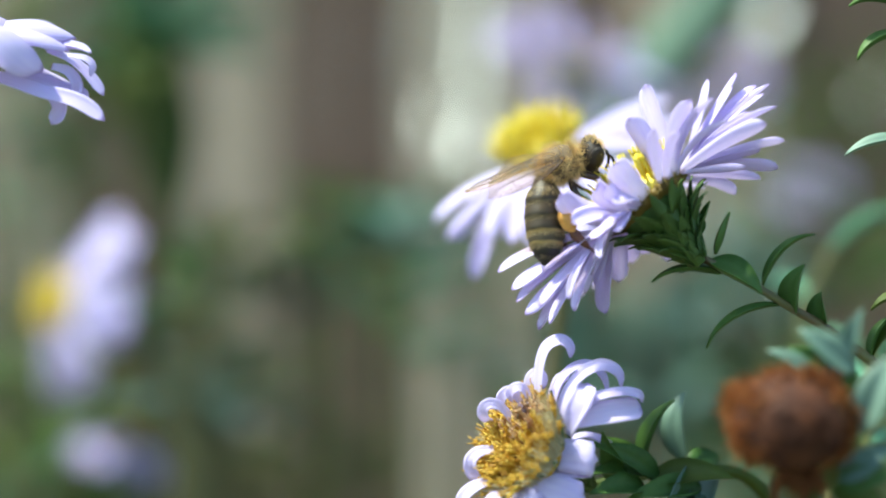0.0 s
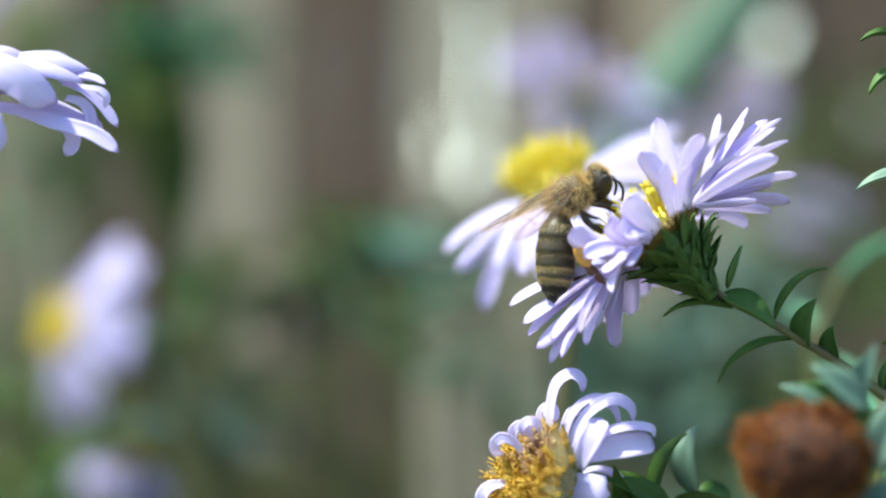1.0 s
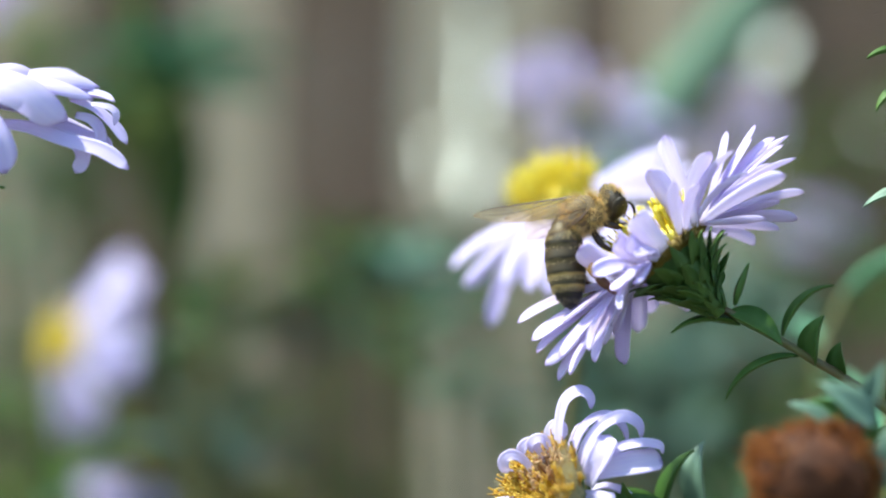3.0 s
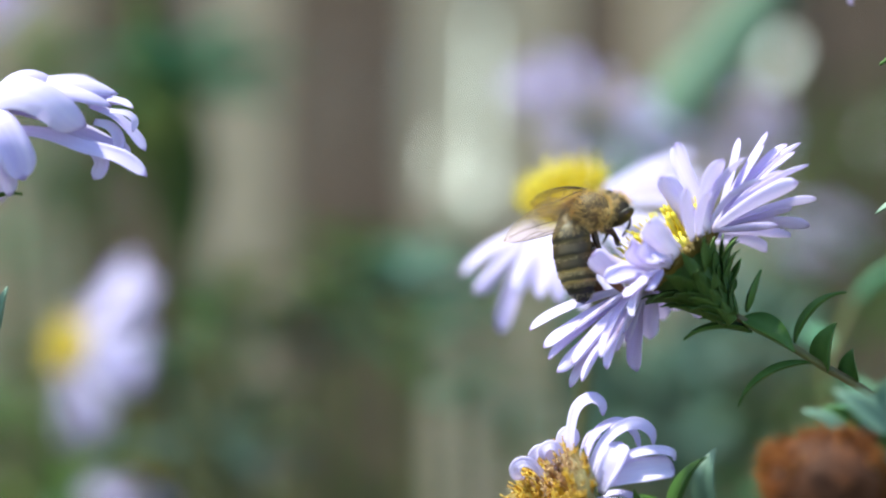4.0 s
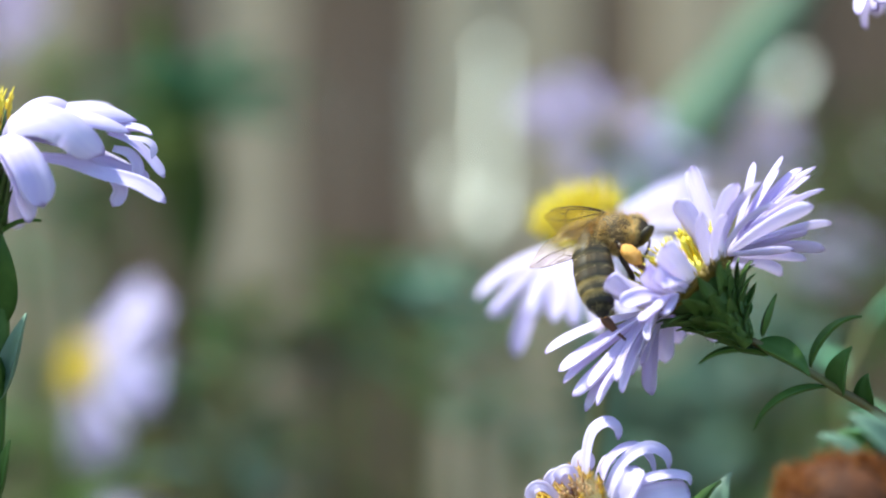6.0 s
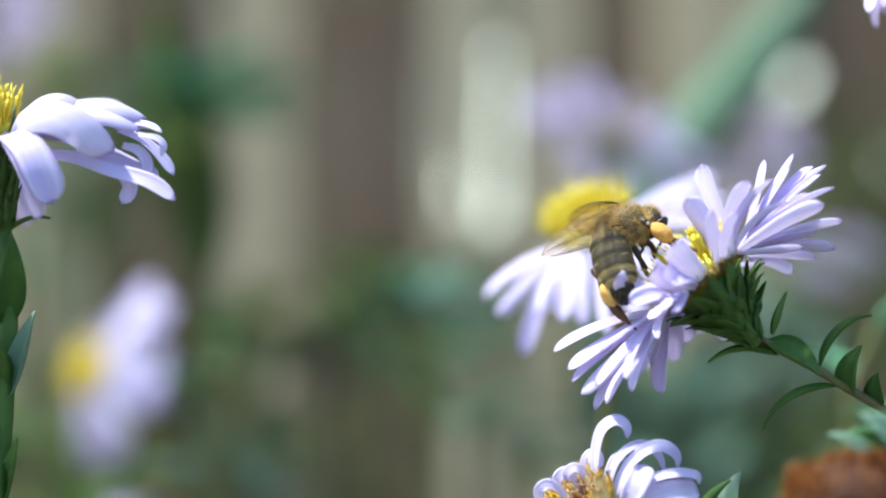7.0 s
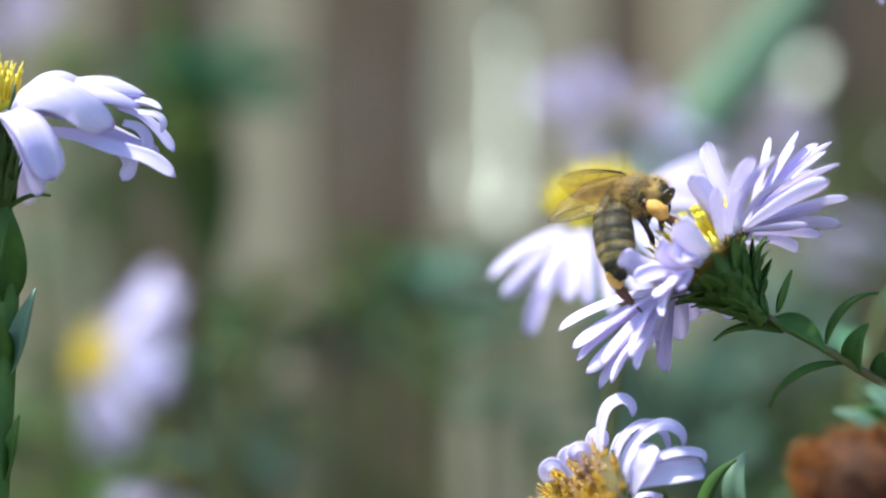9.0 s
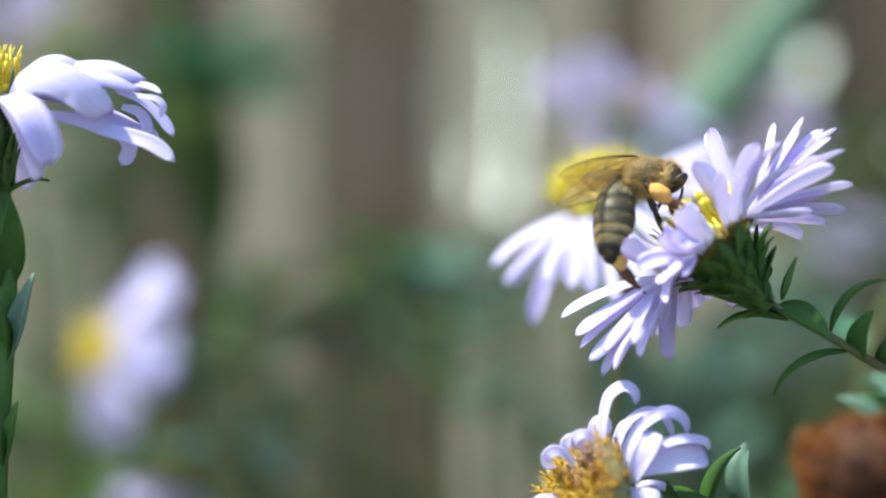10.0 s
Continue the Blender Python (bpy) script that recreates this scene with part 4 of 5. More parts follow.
def back_aster():
    a = thing("aster", (0.02, 0.21, 0), "lilac aster with a bright yellow disc and hanging petals", "flower", "asters")

    c, axis, along = at(968, 288, 1.17), Vector((-0.34, -0.30, 0.88)), Vector((0.92, 0, 0.36))
    head = flower(a, c, axis, along, 0, None, TALL_DISC, FAR_CUP, DROOPING, 14, 3.2)
    inv = basis(c, axis, along).inverted()
    r = random.Random(15)

    def petals(rows, face, toward=(-0.3, -1.0, 0.35)):
        for u, v, dy, w, arch in rows:
            petal_to(head, inv, at(u, v, 1.17 + dy * MM / NEAR), w, r, 3.2, arch, face, toward)

    # hanging petals on the near side, some showing their undersides, then those beyond the disc
    petals(((770, 392, -1.0, 1.7, 1.2), (944, 440, -9.0, 1.7, 1.4), (818, 404, 1.0, 1.5, 1.0)), 0.5)
    petals(((838, 494, -4.0, 1.8, 1.2), (792, 424, -3.0, 1.4, 1.2), (866, 428, -6.5, 1.7, 1.2), (906, 432, -8.0, 1.8, 1.2), (990, 456, -9.5, 1.8, 1.2), (806, 424, -1.0, 1.5, 1.0)), 0.7, (0.5, 1.0, 0.4))
    petals(((1212, 262, 0.0, 2.2, 1.0), (1206, 234, 4.0, 2.0, 0.6), (1200, 214, 7.0, 2.0, 0.4), (1140, 206, 8.0, 2.0, 0.4), (1185, 176, 9.0, 1.6, 0.4), (1096, 218, 9.0, 2.0, 0.3), (1066, 230, 9.0, 2.0, 0.3), (1180, 330, -6.0, 2.2, 1.0), (1110, 400, -9.0, 2.2, 1.0), (1050, 430, -10.0, 2.2, 1.0), (1170, 240, 2.0, 2.0, 0.8)), 0.3)
    stem(a, [at(1010, 380, 1.15), at(1000, 500, 1.2), at(985, 640, 1.22), at(960, 900, 1.25), at(1000, 2500, 1.2), (0.02, 0.21, 0)], 0.6 * MM, 1.4 * MM)
    return a


ARCHED = petal_set(8, 14, 43, False, (62, 92), (-5, 25), (0.2, 0.27))
DROOPING = petal_set(8, 14, 41, False, (15, 50), (0, 30), (0.17, 0.22))


def far_aster(u, v, k, axis, seed, size=1.0, lean=0.0, droop=0.0):
    """A bloom further back, on its own stem down to the ground."""
    c = at(u, v, k)
    a = thing("aster", (c.x + 0.02 + lean, c.y + 0.03, 0), "lilac aster bloom with a yellow disc on a thin stem", "flower", "asters")
    axis = Vector(axis).normalized()

    def spec(i, row, r):
        return 360 * (i + r.uniform(-0.3, 0.3)) / 28, droop + r.uniform(-10, 12), r.uniform(12, 14), r.uniform(-20, 20)

    flower(a, c, axis, axis.orthogonal(), 28, spec, FAR_DISC, FAR_CUP, LOOSE, seed, 3.2, m_scale=size)
    b = c - axis * 6.5 * MM * size
    stem(a, [b, b - axis * 12 * MM + Vector((0, 0, -0.012)), Vector((b.x + 0.01, b.y + 0.015, b.z - 0.12)), a.location.copy()], 0.7 * MM, 1.5 * MM)
    return a


def leafy_shoot(pts, seed, leaves=14, size=1.0, mat=None, label="leafy green shoot without bloom", width=3.6, reach=0.06, flat=0.8):
    """A shoot that ends at the first point, with narrow leaves all round its upper part, standing on the ground."""
    r = random.Random(seed)
    pts = [Vector(p) for p in pts]
    foot = pts[-1] + Vector((0.01, 0.03, 0))
    foot.z = 0
    a = thing("leafy_shoot", foot, label, "plant", "leafy shoots")
    line = stem(a, pts + [pts[-1] + (foot - pts[-1]) * 0.12, foot], 0.45 * MM, 1.5 * MM)
    run = [0.0]
    for p, q in zip(line, line[1:]):
        run.append(run[-1] + (q - p).length)
    for i in range(leaves):
        s = reach * (i + r.random() * 0.6) / leaves
        j = max(k for k in range(len(run) - 1) if run[k] <= s)
        p = line[j].lerp(line[j + 1], (s - run[j]) / max(1e-6, run[j + 1] - run[j]))
        w = i * 2.4 + r.uniform(-0.4, 0.4)
        d = Vector((math.cos(w), math.sin(w) * flat, r.uniform(-0.2, 0.7))).normalized()
        leaf(a, p, p + d * r.uniform(11, 19) * MM * size, None, width * size * r.uniform(0.8, 1.25), r.uniform(10, 50), (0, 0, 1) if abs(d.z) < 0.8 else (1, 0, 0), mat, curl=r.uniform(0, 30))
    return a


def dead_head():
    """Withered brown bloom, a ball of shrivelled straps."""
    a = thing("withered_aster", (0.07, 0.165, 0), "withered rust-brown aster head, shrivelled to a fluffy ball", "flower")
    c = at(1398, 745, 0.90)
    r = random.Random(8)
    g = Geo()
    R = 5.0 * MM
    axis = Vector((0.08, -0.97, -0.12)).normalized()
    dark = Geo()
    for i in range(1700):
        z = r.uniform(-1, 1)
        w = r.uniform(0, 2 * math.pi)
        d = Vector((math.cos(w) * math.sqrt(1 - z * z), math.sin(w) * math.sqrt(1 - z * z), z))
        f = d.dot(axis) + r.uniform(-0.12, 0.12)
        if d.z < -0.8:
            continue
        lump = 0.85 * (1 + 0.22 * noise.noise(d * 1.7 + Vector((3, 1, 0))))
        m = heading(Vector((d.x * 1.06, d.y, d.z * 0.82)) * R * lump, d * 0.8 - axis * 0.25 + Vector((r.uniform(-0.6, 0.6), r.uniform(-0.6, 0.6), r.uniform(-0.6, 0.4))), (r.random(), r.random(), 1))
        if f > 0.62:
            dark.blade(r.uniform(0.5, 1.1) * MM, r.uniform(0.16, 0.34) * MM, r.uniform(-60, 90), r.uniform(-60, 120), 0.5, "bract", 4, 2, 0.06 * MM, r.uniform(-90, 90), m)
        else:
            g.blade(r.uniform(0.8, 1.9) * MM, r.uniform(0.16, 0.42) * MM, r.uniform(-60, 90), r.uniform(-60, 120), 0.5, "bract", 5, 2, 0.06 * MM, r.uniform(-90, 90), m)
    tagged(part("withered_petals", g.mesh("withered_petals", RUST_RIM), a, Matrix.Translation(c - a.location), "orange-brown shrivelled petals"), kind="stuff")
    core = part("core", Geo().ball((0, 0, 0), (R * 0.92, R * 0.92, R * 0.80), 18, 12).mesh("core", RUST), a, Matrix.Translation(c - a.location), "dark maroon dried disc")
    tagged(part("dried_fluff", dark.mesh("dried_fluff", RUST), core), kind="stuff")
    g = Geo()
    for i in range(30):
        d = Vector((r.uniform(-0.6, 0.6), r.uniform(-0.6, 0.6), -1)).normalized()
        m = heading(Vector((r.uniform(-1.2, 2.4) * MM, 0, -R * 0.68)), d, (0.2, 1, 0))
        g.blade(r.uniform(2.0, 4.5) * MM, r.uniform(0.4, 0.9) * MM, r.uniform(-30, 60), r.uniform(-30, 60), 0.4, "leaf", 5, 2, 0.06 * MM, r.uniform(-40, 40), m)
    tagged(part("dry_husk", g.mesh("dry_husk", RUST_RIM), a, Matrix.Translation(c - a.location), "dry brown bracts"), kind="stuff")
    def blade(root, tip, width, bend, side, mat):
        leaf(a, root, tip, None, width, bend, side, mat)

    blade(at(1510, 660, 0.905), at(1418, 586, 0.905), 2.5, 15, (0.3, -0.9, 0.3), SAGE)
    blade(at(1470, 676, 0.915), at(1524, 552, 0.905), 2.0, 15, (-0.3, -0.9, 0.2), SAGE)
    blade(at(1522, 770, 0.90), at(1578, 632, 0.90), 2.9, 20, (-0.4, -0.8, 0.1), SAGE)
    blade(at(1440, 668, 0.92), at(1362, 622, 0.92), 1.5, 25, (0.1, -0.7, 0.7), SAGE)
    blade(at(1470, 655, 0.93), at(1398, 616, 0.93), 1.6, 20, (0.0, -0.9, 0.4), LEAF)
    blade(at(1500, 700, 0.93), at(1470, 610, 0.93), 1.8, 20, (0.4, -0.9, 0.1), LEAF)
    blade(at(1480, 850, 0.915), at(1574, 792, 0.915), 2.3, 25, (0, -0.9, 0.3), TEAL_LEAF)
    blade(at(1476, 860, 0.915), at(1572, 838, 0.915), 2.2, 25, (0, -0.9, 0.3), LEAF)
    blade(at(1470, 870, 0.915), at(1560, 884, 0.915), 2.2, 25, (0, -0.9, 0.3), DARK_LEAF)
    blade(at(1462, 868, 0.915), at(1482, 818, 0.915), 1.6, 25, (-0.5, -0.8, 0.1), OLIVE)
    blade(at(1450, 900, 0.90), at(1372, 838, 0.915), 2.0, 25, (0, -0.6, 0.6), LEAF)
    stem(a, [at(1505, 620, 0.97), at(1500, 720, 0.96), at(1470, 860, 0.95), at(1450, 1300, 0.93)], 0.4 * MM, 0.8 * MM)
    stem(a, [c + Vector((0, 0, -R)), at(1425, 900, 0.91), at(1450, 1300, 0.93), (0.07, 0.165, 0)], 0.6 * MM, 1.3 * MM)
    return a


def corner_aster():
    """A bloom above the view's upper edge whose leafy stem stands beside the main one."""
    a = thing("aster", (0.055, 0.18, 0), "lilac aster nodding on a tall leafy stem", "flower", "asters")

    def spec(i, row, r):
        return 360 * (i + r.uniform(-0.3, 0.3)) / 30, r.uniform(-10, 12), r.uniform(10, 12), r.uniform(-20, 20)

    flower(a, at(1665, -240, 1.02), Vector((0.1, -0.1, 1)), Vector((1, 0, 0)), 30, spec, FAR_DISC, CUP, ARCHED, 61, 3.3)
    stem(a, [at(1652, -105, 1.02), at(1625, 30, 1.01), at(1630, 300, 1.0), at(1665, 600, 1.03), at(1700, 1100, 1.03), (0.055, 0.18, 0)], 0.6 * MM, 1.4 * MM)
    leaf(a, at(1595, 60, 1.0), at(1521, 100, 1.0), None, 1.6, 50, (0, -0.3, 1))
    leaf(a, at(1588, 10, 1.0), at(1508, 8, 1.0), None, 1.4, 45, (0, -0.3, 1))
    leaf(a, at(1598, 245, 1.0), at(1500, 272, 1.0), None, 1.3, 30, (0, -0.6, 0.8), SAGE)
    leaf(a, at(1610, 520, 1.0), at(1545, 545, 1.0), None, 1.2, 35, (0, -0.4, 1), DARK_LEAF)
    leaf(a, at(1612, 560, 1.0), at(1545, 630, 1.0), None, 1.2, 40, (-0.5, -0.3, 0.5), DARK_LEAF)
    leaf(a, at(1600, 150, 1.0), at(1690, 90, 1.0), None, 2.0, 30, (0, -0.4, 1))
    return a


def strap_plant(pts, widths, foot, label, face=(0.1, -1, 0.2), mat=None):
    """One long strap leaf rising from the ground."""
    a = thing("strap_leaf", foot, label, "leaf")
    line = smooth_line([Vector(p) for p in pts] + [Vector(foot)], 8)
    n = len(line) - 1
    ws = []
    for i in range(n + 1):
        f = i / n * (len(widths) - 1)
        j = min(len(widths) - 2, int(f))
        ws.append((widths[j] + (widths[j + 1] - widths[j]) * (f - j)) * MM)
    g = Geo()
    g.ribbon([p - a.location for p in line], ws, face)
    part("blade", g.mesh("blade", mat or PALE_LEAF), a)
    rib = Geo()
    rib.tube([p - a.location - Vector(face).normalized() * 0.0002 for p in line[2:]], [w * 0.06 for w in ws[2:]], 6)
    part("midrib", rib.mesh("midrib", mat or PALE_LEAF), a)
    return a


def glint_grass(label, leaves, foot):
    """Glossy pale blades on a stalk, lying back towards the fence, added to make bright glints. leaves: lower end,
    upper end (plan), depth, width in mm.
    """
    a = thing("glint_grass", foot, label, "grass", "dry grass")
    # turned half-way between the sun and the open side
    shine = (SUN + Vector((0, -1, 0))).normalized()
    for (u0, v0), (u1, v1), k, width in leaves:
        p = at(u0, v0, k)
        d = at(u1, v1, k) - p
        d.y = -(d.x * shine.x + d.z * shine.z) / shine.y
        n = 10
        line = [p + d * (i / n) for i in range(n + 1)]
        g = Geo().ray([q - a.location for q in line], shine, width * MM, 0.12, 0, 0.5, 0.03, 0.2 * MM, 4, base=0.8)
        part("blade", g.mesh("blade", GLINT_STRAW), a)
        low = Vector((p.x + 0.002, p.y, p.z))
        stem(a, [low - Vector((0.002, 0, 0)), low - Vector((0, 0, 0.03)), Vector(foot).lerp(low, 0.5), foot], 0.25 * MM, 0.5 * MM, BROWN_WOOD, 6)
    return a


# ---- the bee ----
def bee():
    b = thing("honey_bee", (0, 0, 0), "honey bee with tan fur, banded abdomen and orange pollen loads", "bee")
    r = random.Random(12)
    # thorax
    g = Geo()
    g.ball((0, 0, 0), (2.0 * MM, 1.68 * MM, 1.72 * MM), 22, 14)
    thorax = part("thorax", g.mesh("thorax", DOWN), b)
    g = Geo()
    for i in range(4300):
        z = r.uniform(-1, 1)
        w = r.uniform(0, 2 * math.pi)
        n = Vector((z, math.cos(w) * math.sqrt(1 - z * z), math.sin(w) * math.sqrt(1 - z * z)))
        p = Vector((n.x * 1.96, n.y * 1.64, n.z * 1.68)) * MM
        if n.z > 0.25 and abs(n.y) < 0.75 and abs(n.x) < 0.6 and r.random() < 0.72:
            continue
        if noise.noise(p * 1100) > 0.12 and r.random() < 0.75:
            continue
        g.hair(p, n + Vector((-0.6 + r.uniform(-0.5, 0.5), r.uniform(-0.5, 0.5), r.uniform(-0.5, 0.5))), r.uniform(0.4, 1.15) * MM, 0.02 * MM)
    tagged(part("fur", g.mesh("thorax_fur", FUR, False), thorax, label="dense tan fur"), kind="stuff")
    # head
    g = Geo()
    g.ball((0, 0, 0), (1.0 * MM, 1.7 * MM, 1.55 * MM), 20, 12)
    g.lathe([(0, 0.75 * MM), (0.8 * MM, 0.62 * MM), (1.25 * MM, 0.35 * MM)], 1, 0.6, 12, pose(0.25 * MM, 0, -1.0 * MM, 0, 55, 0))
    head = part("head", g.mesh("head", CHITIN), b, Matrix.Translation((2.75 * MM, 0, -0.25 * MM)) @ Matrix.Rotation(radians(28), 4, "Y"))
    for s in (1, -1):
        g = Geo()
        g.ball((0, 0, 0), (0.70 * MM, 0.40 * MM, 1.2 * MM), 18, 12)
        part("eye", g.mesh("eye", EYE), head, pose(0.10 * MM, s * 1.36 * MM, 0.12 * MM, s * -14, 0, 0))
        g = Geo()
        g.tube(smooth_line([(0.75 * MM, s * 0.35 * MM, 0.1 * MM), (1.25 * MM, s * 0.62 * MM, 0.35 * MM), (1.75 * MM, s * 0.75 * MM, 0.1 * MM), (2.1 * MM, s * 0.85 * MM, -0.7 * MM), (2.0 * MM, s * 0.9 * MM, -1.6 * MM)], 4), [0.10 * MM] * 8 + [0.13 * MM] * 8 + [0.11 * MM], 7)
        part("antenna", g.mesh("antenna", CHITIN), head)
    g = Geo()
    g.tube(smooth_line([(0.9 * MM, 0, -1.6 * MM), (1.3 * MM, 0, -2.2 * MM), (1.4 * MM, 0, -3.2 * MM)], 4), [0.22 * MM, 0.2 * MM, 0.18 * MM, 0.17 * MM, 0.15 * MM, 0.12 * MM, 0.1 * MM, 0.08 * MM, 0.05 * MM], 7)
    part("tongue", g.mesh("tongue", LEG), head)
    g = Geo()
    for i in range(1700):
        z = r.uniform(-0.9, 0.9)
        w = r.uniform(0, 2 * math.pi)
        n = Vector((z, math.cos(w) * math.sqrt(1 - z * z), math.sin(w) * math.sqrt(1 - z * z)))
        if abs(n.y) > 0.5 and r.random() < 0.96:
            continue
        g.hair(Vector((n.x * 0.98, n.y * 1.66, n.z * 1.5)) * MM, n + Vector((r.uniform(-0.4, 0.4), r.uniform(-0.3, 0.3), r.uniform(-0.3, 0.3))), r.uniform(0.25, 0.55) * (1.5 if n.z > 0.3 else 1.0) * MM, 0.018 * MM)
    tagged(part("fur", g.mesh("head_fur", FUR, False), head, label="short tan fur"), kind="stuff")
    # abdomen: stepped segments from the waist (x = 0) to the tip
    prof = [(-1.5, 0.3), (-1.1, 0.55), (-0.6, 0.95), (0.0, 1.25)]
    for a, r0, c, r1 in ((0.1, 1.35, 1.6, 1.94), (1.6, 1.84, 2.95, 2.06), (2.95, 1.98, 4.15, 1.98), (4.15, 1.91, 5.25, 1.74), (5.25, 1.67, 6.25, 1.30), (6.25, 1.22, 6.95, 0.66), (6.95, 0.58, 7.2, 0.10)):
        for q in (0.02, 0.35, 0.7, 0.97):
            prof.append((a + (c - a) * q, r0 + (r1 - r0) * math.sin(q * math.pi / 2)))
    g = Geo()
    g.lathe([(x * MM, rr * MM) for x, rr in prof], 0.90, 0.84, 30, sag=10.0)
    belly = part("abdomen", g.mesh("abdomen", ABDOMEN), b)
    g = Geo()

    def width(x):
        for (x0, a0), (x1, a1) in zip(prof, prof[1:]):
            if x0 <= x <= x1:
                return a0 + (a1 - a0) * (x - x0) / max(1e-6, x1 - x0)
        return 0.3

    bands = ((0.2, 1.0, 420, 0.6), (1.65, 1.95, 90, 0.26), (3.0, 3.3, 110, 0.28), (4.2, 4.6, 320, 0.36), (5.3, 5.7, 240, 0.34), (6.2, 6.7, 120, 0.3))
    for x0, x1, n, ln in bands:
        for i in range(n):
            x = r.uniform(x0, x1)
            w = r.uniform(0, 2 * math.pi)
            rr = width(x)
            p = Vector((x, rr * 0.90 * math.cos(w), rr * 0.84 * math.sin(w) - 0.010 * x * x)) * MM
            d = Vector((1.3, math.cos(w) * 0.7, math.sin(w) * 0.7)) + Vector((0, r.uniform(-0.3, 0.3), r.uniform(-0.3, 0.3)))
            g.hair(p, d, r.uniform(0.5, 1.0) * ln * MM, 0.02 * MM)
    tagged(part("fur", g.mesh("abdomen_fur", PALE_FUR, False), belly, label="pale bands of short hair"), kind="stuff")

    # wings: membrane along +X, leading edge at +Y
    def wing(s):
        def outline(length, wide, name, mat, parent, m=None):
            n, k = 14, 6
            g = Geo()
            verts, faces = [], []
            for sg in (1, -1):
                for i in range(n + 1):
                    q = i / n
                    lead = wide * (0.10 + 0.22 * math.sin(q * math.pi) ** 0.7) * (1 if q < 0.85 else math.sqrt(max(0, 1 - ((q - 0.85) / 0.155) ** 2)))
                    trail = -wide * (0.06 + 0.72 * math.sin(min(1, q * 1.02) ** 1.35 * math.pi) ** 0.75)
                    if i == n:
                        lead, trail = 0.01 * wide, -0.05 * wide
                    for j in range(k + 1):
                        y = lead + (trail - lead) * j / k
                        zz = 0.05 * wide * math.sin(j * 2.1 + q * 5) - 0.06 * length * q * q
                        verts.append((q * length, s * y, zz + sg * 0.012 * MM))
            o = (n + 1) * (k + 1)
            for i in range(n):
                for j in range(k):
                    a = i * (k + 1) + j
                    faces += [(a, a + 1, a + k + 2, a + k + 1), (o + a, o + a + k + 1, o + a + k + 2, o + a + 1)]
                for a in (i * (k + 1), i * (k + 1) + k):
                    faces.append((a, a + k + 1, o + a + k + 1, o + a))
            g.add(verts, faces)
            ob = part(name, g.mesh(name, mat), parent, m)
            v = Geo()

            def vein(pts, rad):
                line = []
                for q, j in pts:
                    i0 = min(n - 1, int(q * n))
                    f = q * n - i0
                    j0 = min(k - 1, int(j))
                    a = Vector(verts[i0 * (k + 1) + j0]).lerp(Vector(verts[i0 * (k + 1) + j0 + 1]), j - j0)
                    c = Vector(verts[(i0 + 1) * (k + 1) + j0]).lerp(Vector(verts[(i0 + 1) * (k + 1) + j0 + 1]), j - j0)
                    line.append(a.lerp(c, f))
                v.tube(line, [rad * MM * (1.2 - 0.6 * i / len(line)) for i in range(len(line))], 5)

            vein([(i / 12, 0) for i in range(12)], 0.07)
            vein([(i / 12, 0.5 if i < 8 else 0.4) for i in range(10)], 0.05)
            vein([(0.0, 1.0), (0.2, 1.8), (0.4, 2.3), (0.6, 2.6), (0.8, 2.9), (0.93, 3.0)], 0.042)
            vein([(0.05, 2.0), (0.25, 3.6), (0.45, 4.5), (0.62, 5.2)], 0.04)
            vein([(0.35, 0.5), (0.40, 1.3), (0.42, 2.2), (0.46, 3.2), (0.47, 4.4)], 0.029)
            vein([(0.6, 0.5), (0.66, 1.4), (0.63, 2.5), (0.66, 3.6), (0.68, 4.6)], 0.029)
            vein([(0.66, 1.4), (0.76, 1.0), (0.84, 0.3)], 0.029)
            if parent is b:
                tagged(part("wing_venation", v.mesh("wing_venation", VEIN), ob, label="dark wing veins"), kind="stuff")
            return ob

        fore = outline(9.2 * MM, 2.55 * MM, "wing", WING, b)
        outline(6.2 * MM, 1.7 * MM, "hind_wing", WING, fore, pose(0.35 * MM, s * -0.6 * MM, -0.10 * MM, 0, 0, s * -8))
        return fore

    wings = [wing(-1), wing(1)]

    # legs: hind legs along +X to the pollen load, then a tarsus that bends on
    def hind_leg():
        g = Geo()
        k = MM
        g.tube(smooth_line([(0.7 * k, 0, -1.7 * k), (0.9 * k, 0, -0.8 * k), (1.6 * k, 0, 0.1 * k)], 3), [0.34 * k, 0.40 * k, 0.42 * k, 0.4 * k, 0.36 * k, 0.3 * k, 0.28 * k], 8)
        g.tube(smooth_line([(1.6 * k, 0, 0.1 * k), (2.8 * k, 0, 0.0), (4.2 * k, 0, 0.0)], 3), [0.24 * k, 0.32 * k, 0.42 * k, 0.50 * k, 0.55 * k, 0.54 * k, 0.36 * k], 8)
        ob = part("hind_leg", g.mesh("hind_leg", LEG), b)
        g = Geo()
        g.tube(smooth_line([(4.15 * k, 0, 0), (5.0 * k, 0.25 * k, 0), (6.1 * k, 0.6 * k, 0)], 3), [0.3 * k, 0.42 * k, 0.46 * k, 0.44 * k, 0.38 * k, 0.3 * k, 0.2 * k], 8)
        g.tube(smooth_line([(6.1 * k, 0.6 * k, 0), (6.5 * k, 0.8 * k, 0.03 * k), (7.0 * k, 1.0 * k, 0.05 * k)], 3), [0.17 * k, 0.15 * k, 0.14 * k, 0.15 * k, 0.12 * k, 0.14 * k, 0.08 * k], 7)
        part("tarsus", g.mesh("tarsus", TARSUS), ob, label="red-brown tarsus")
        g = Geo()
        g.ball((0, 0, 0), (1.18 * k, 0.70 * k, 0.68 * k), 18, 12)
        me = g.mesh("pollen_load", POLLEN)
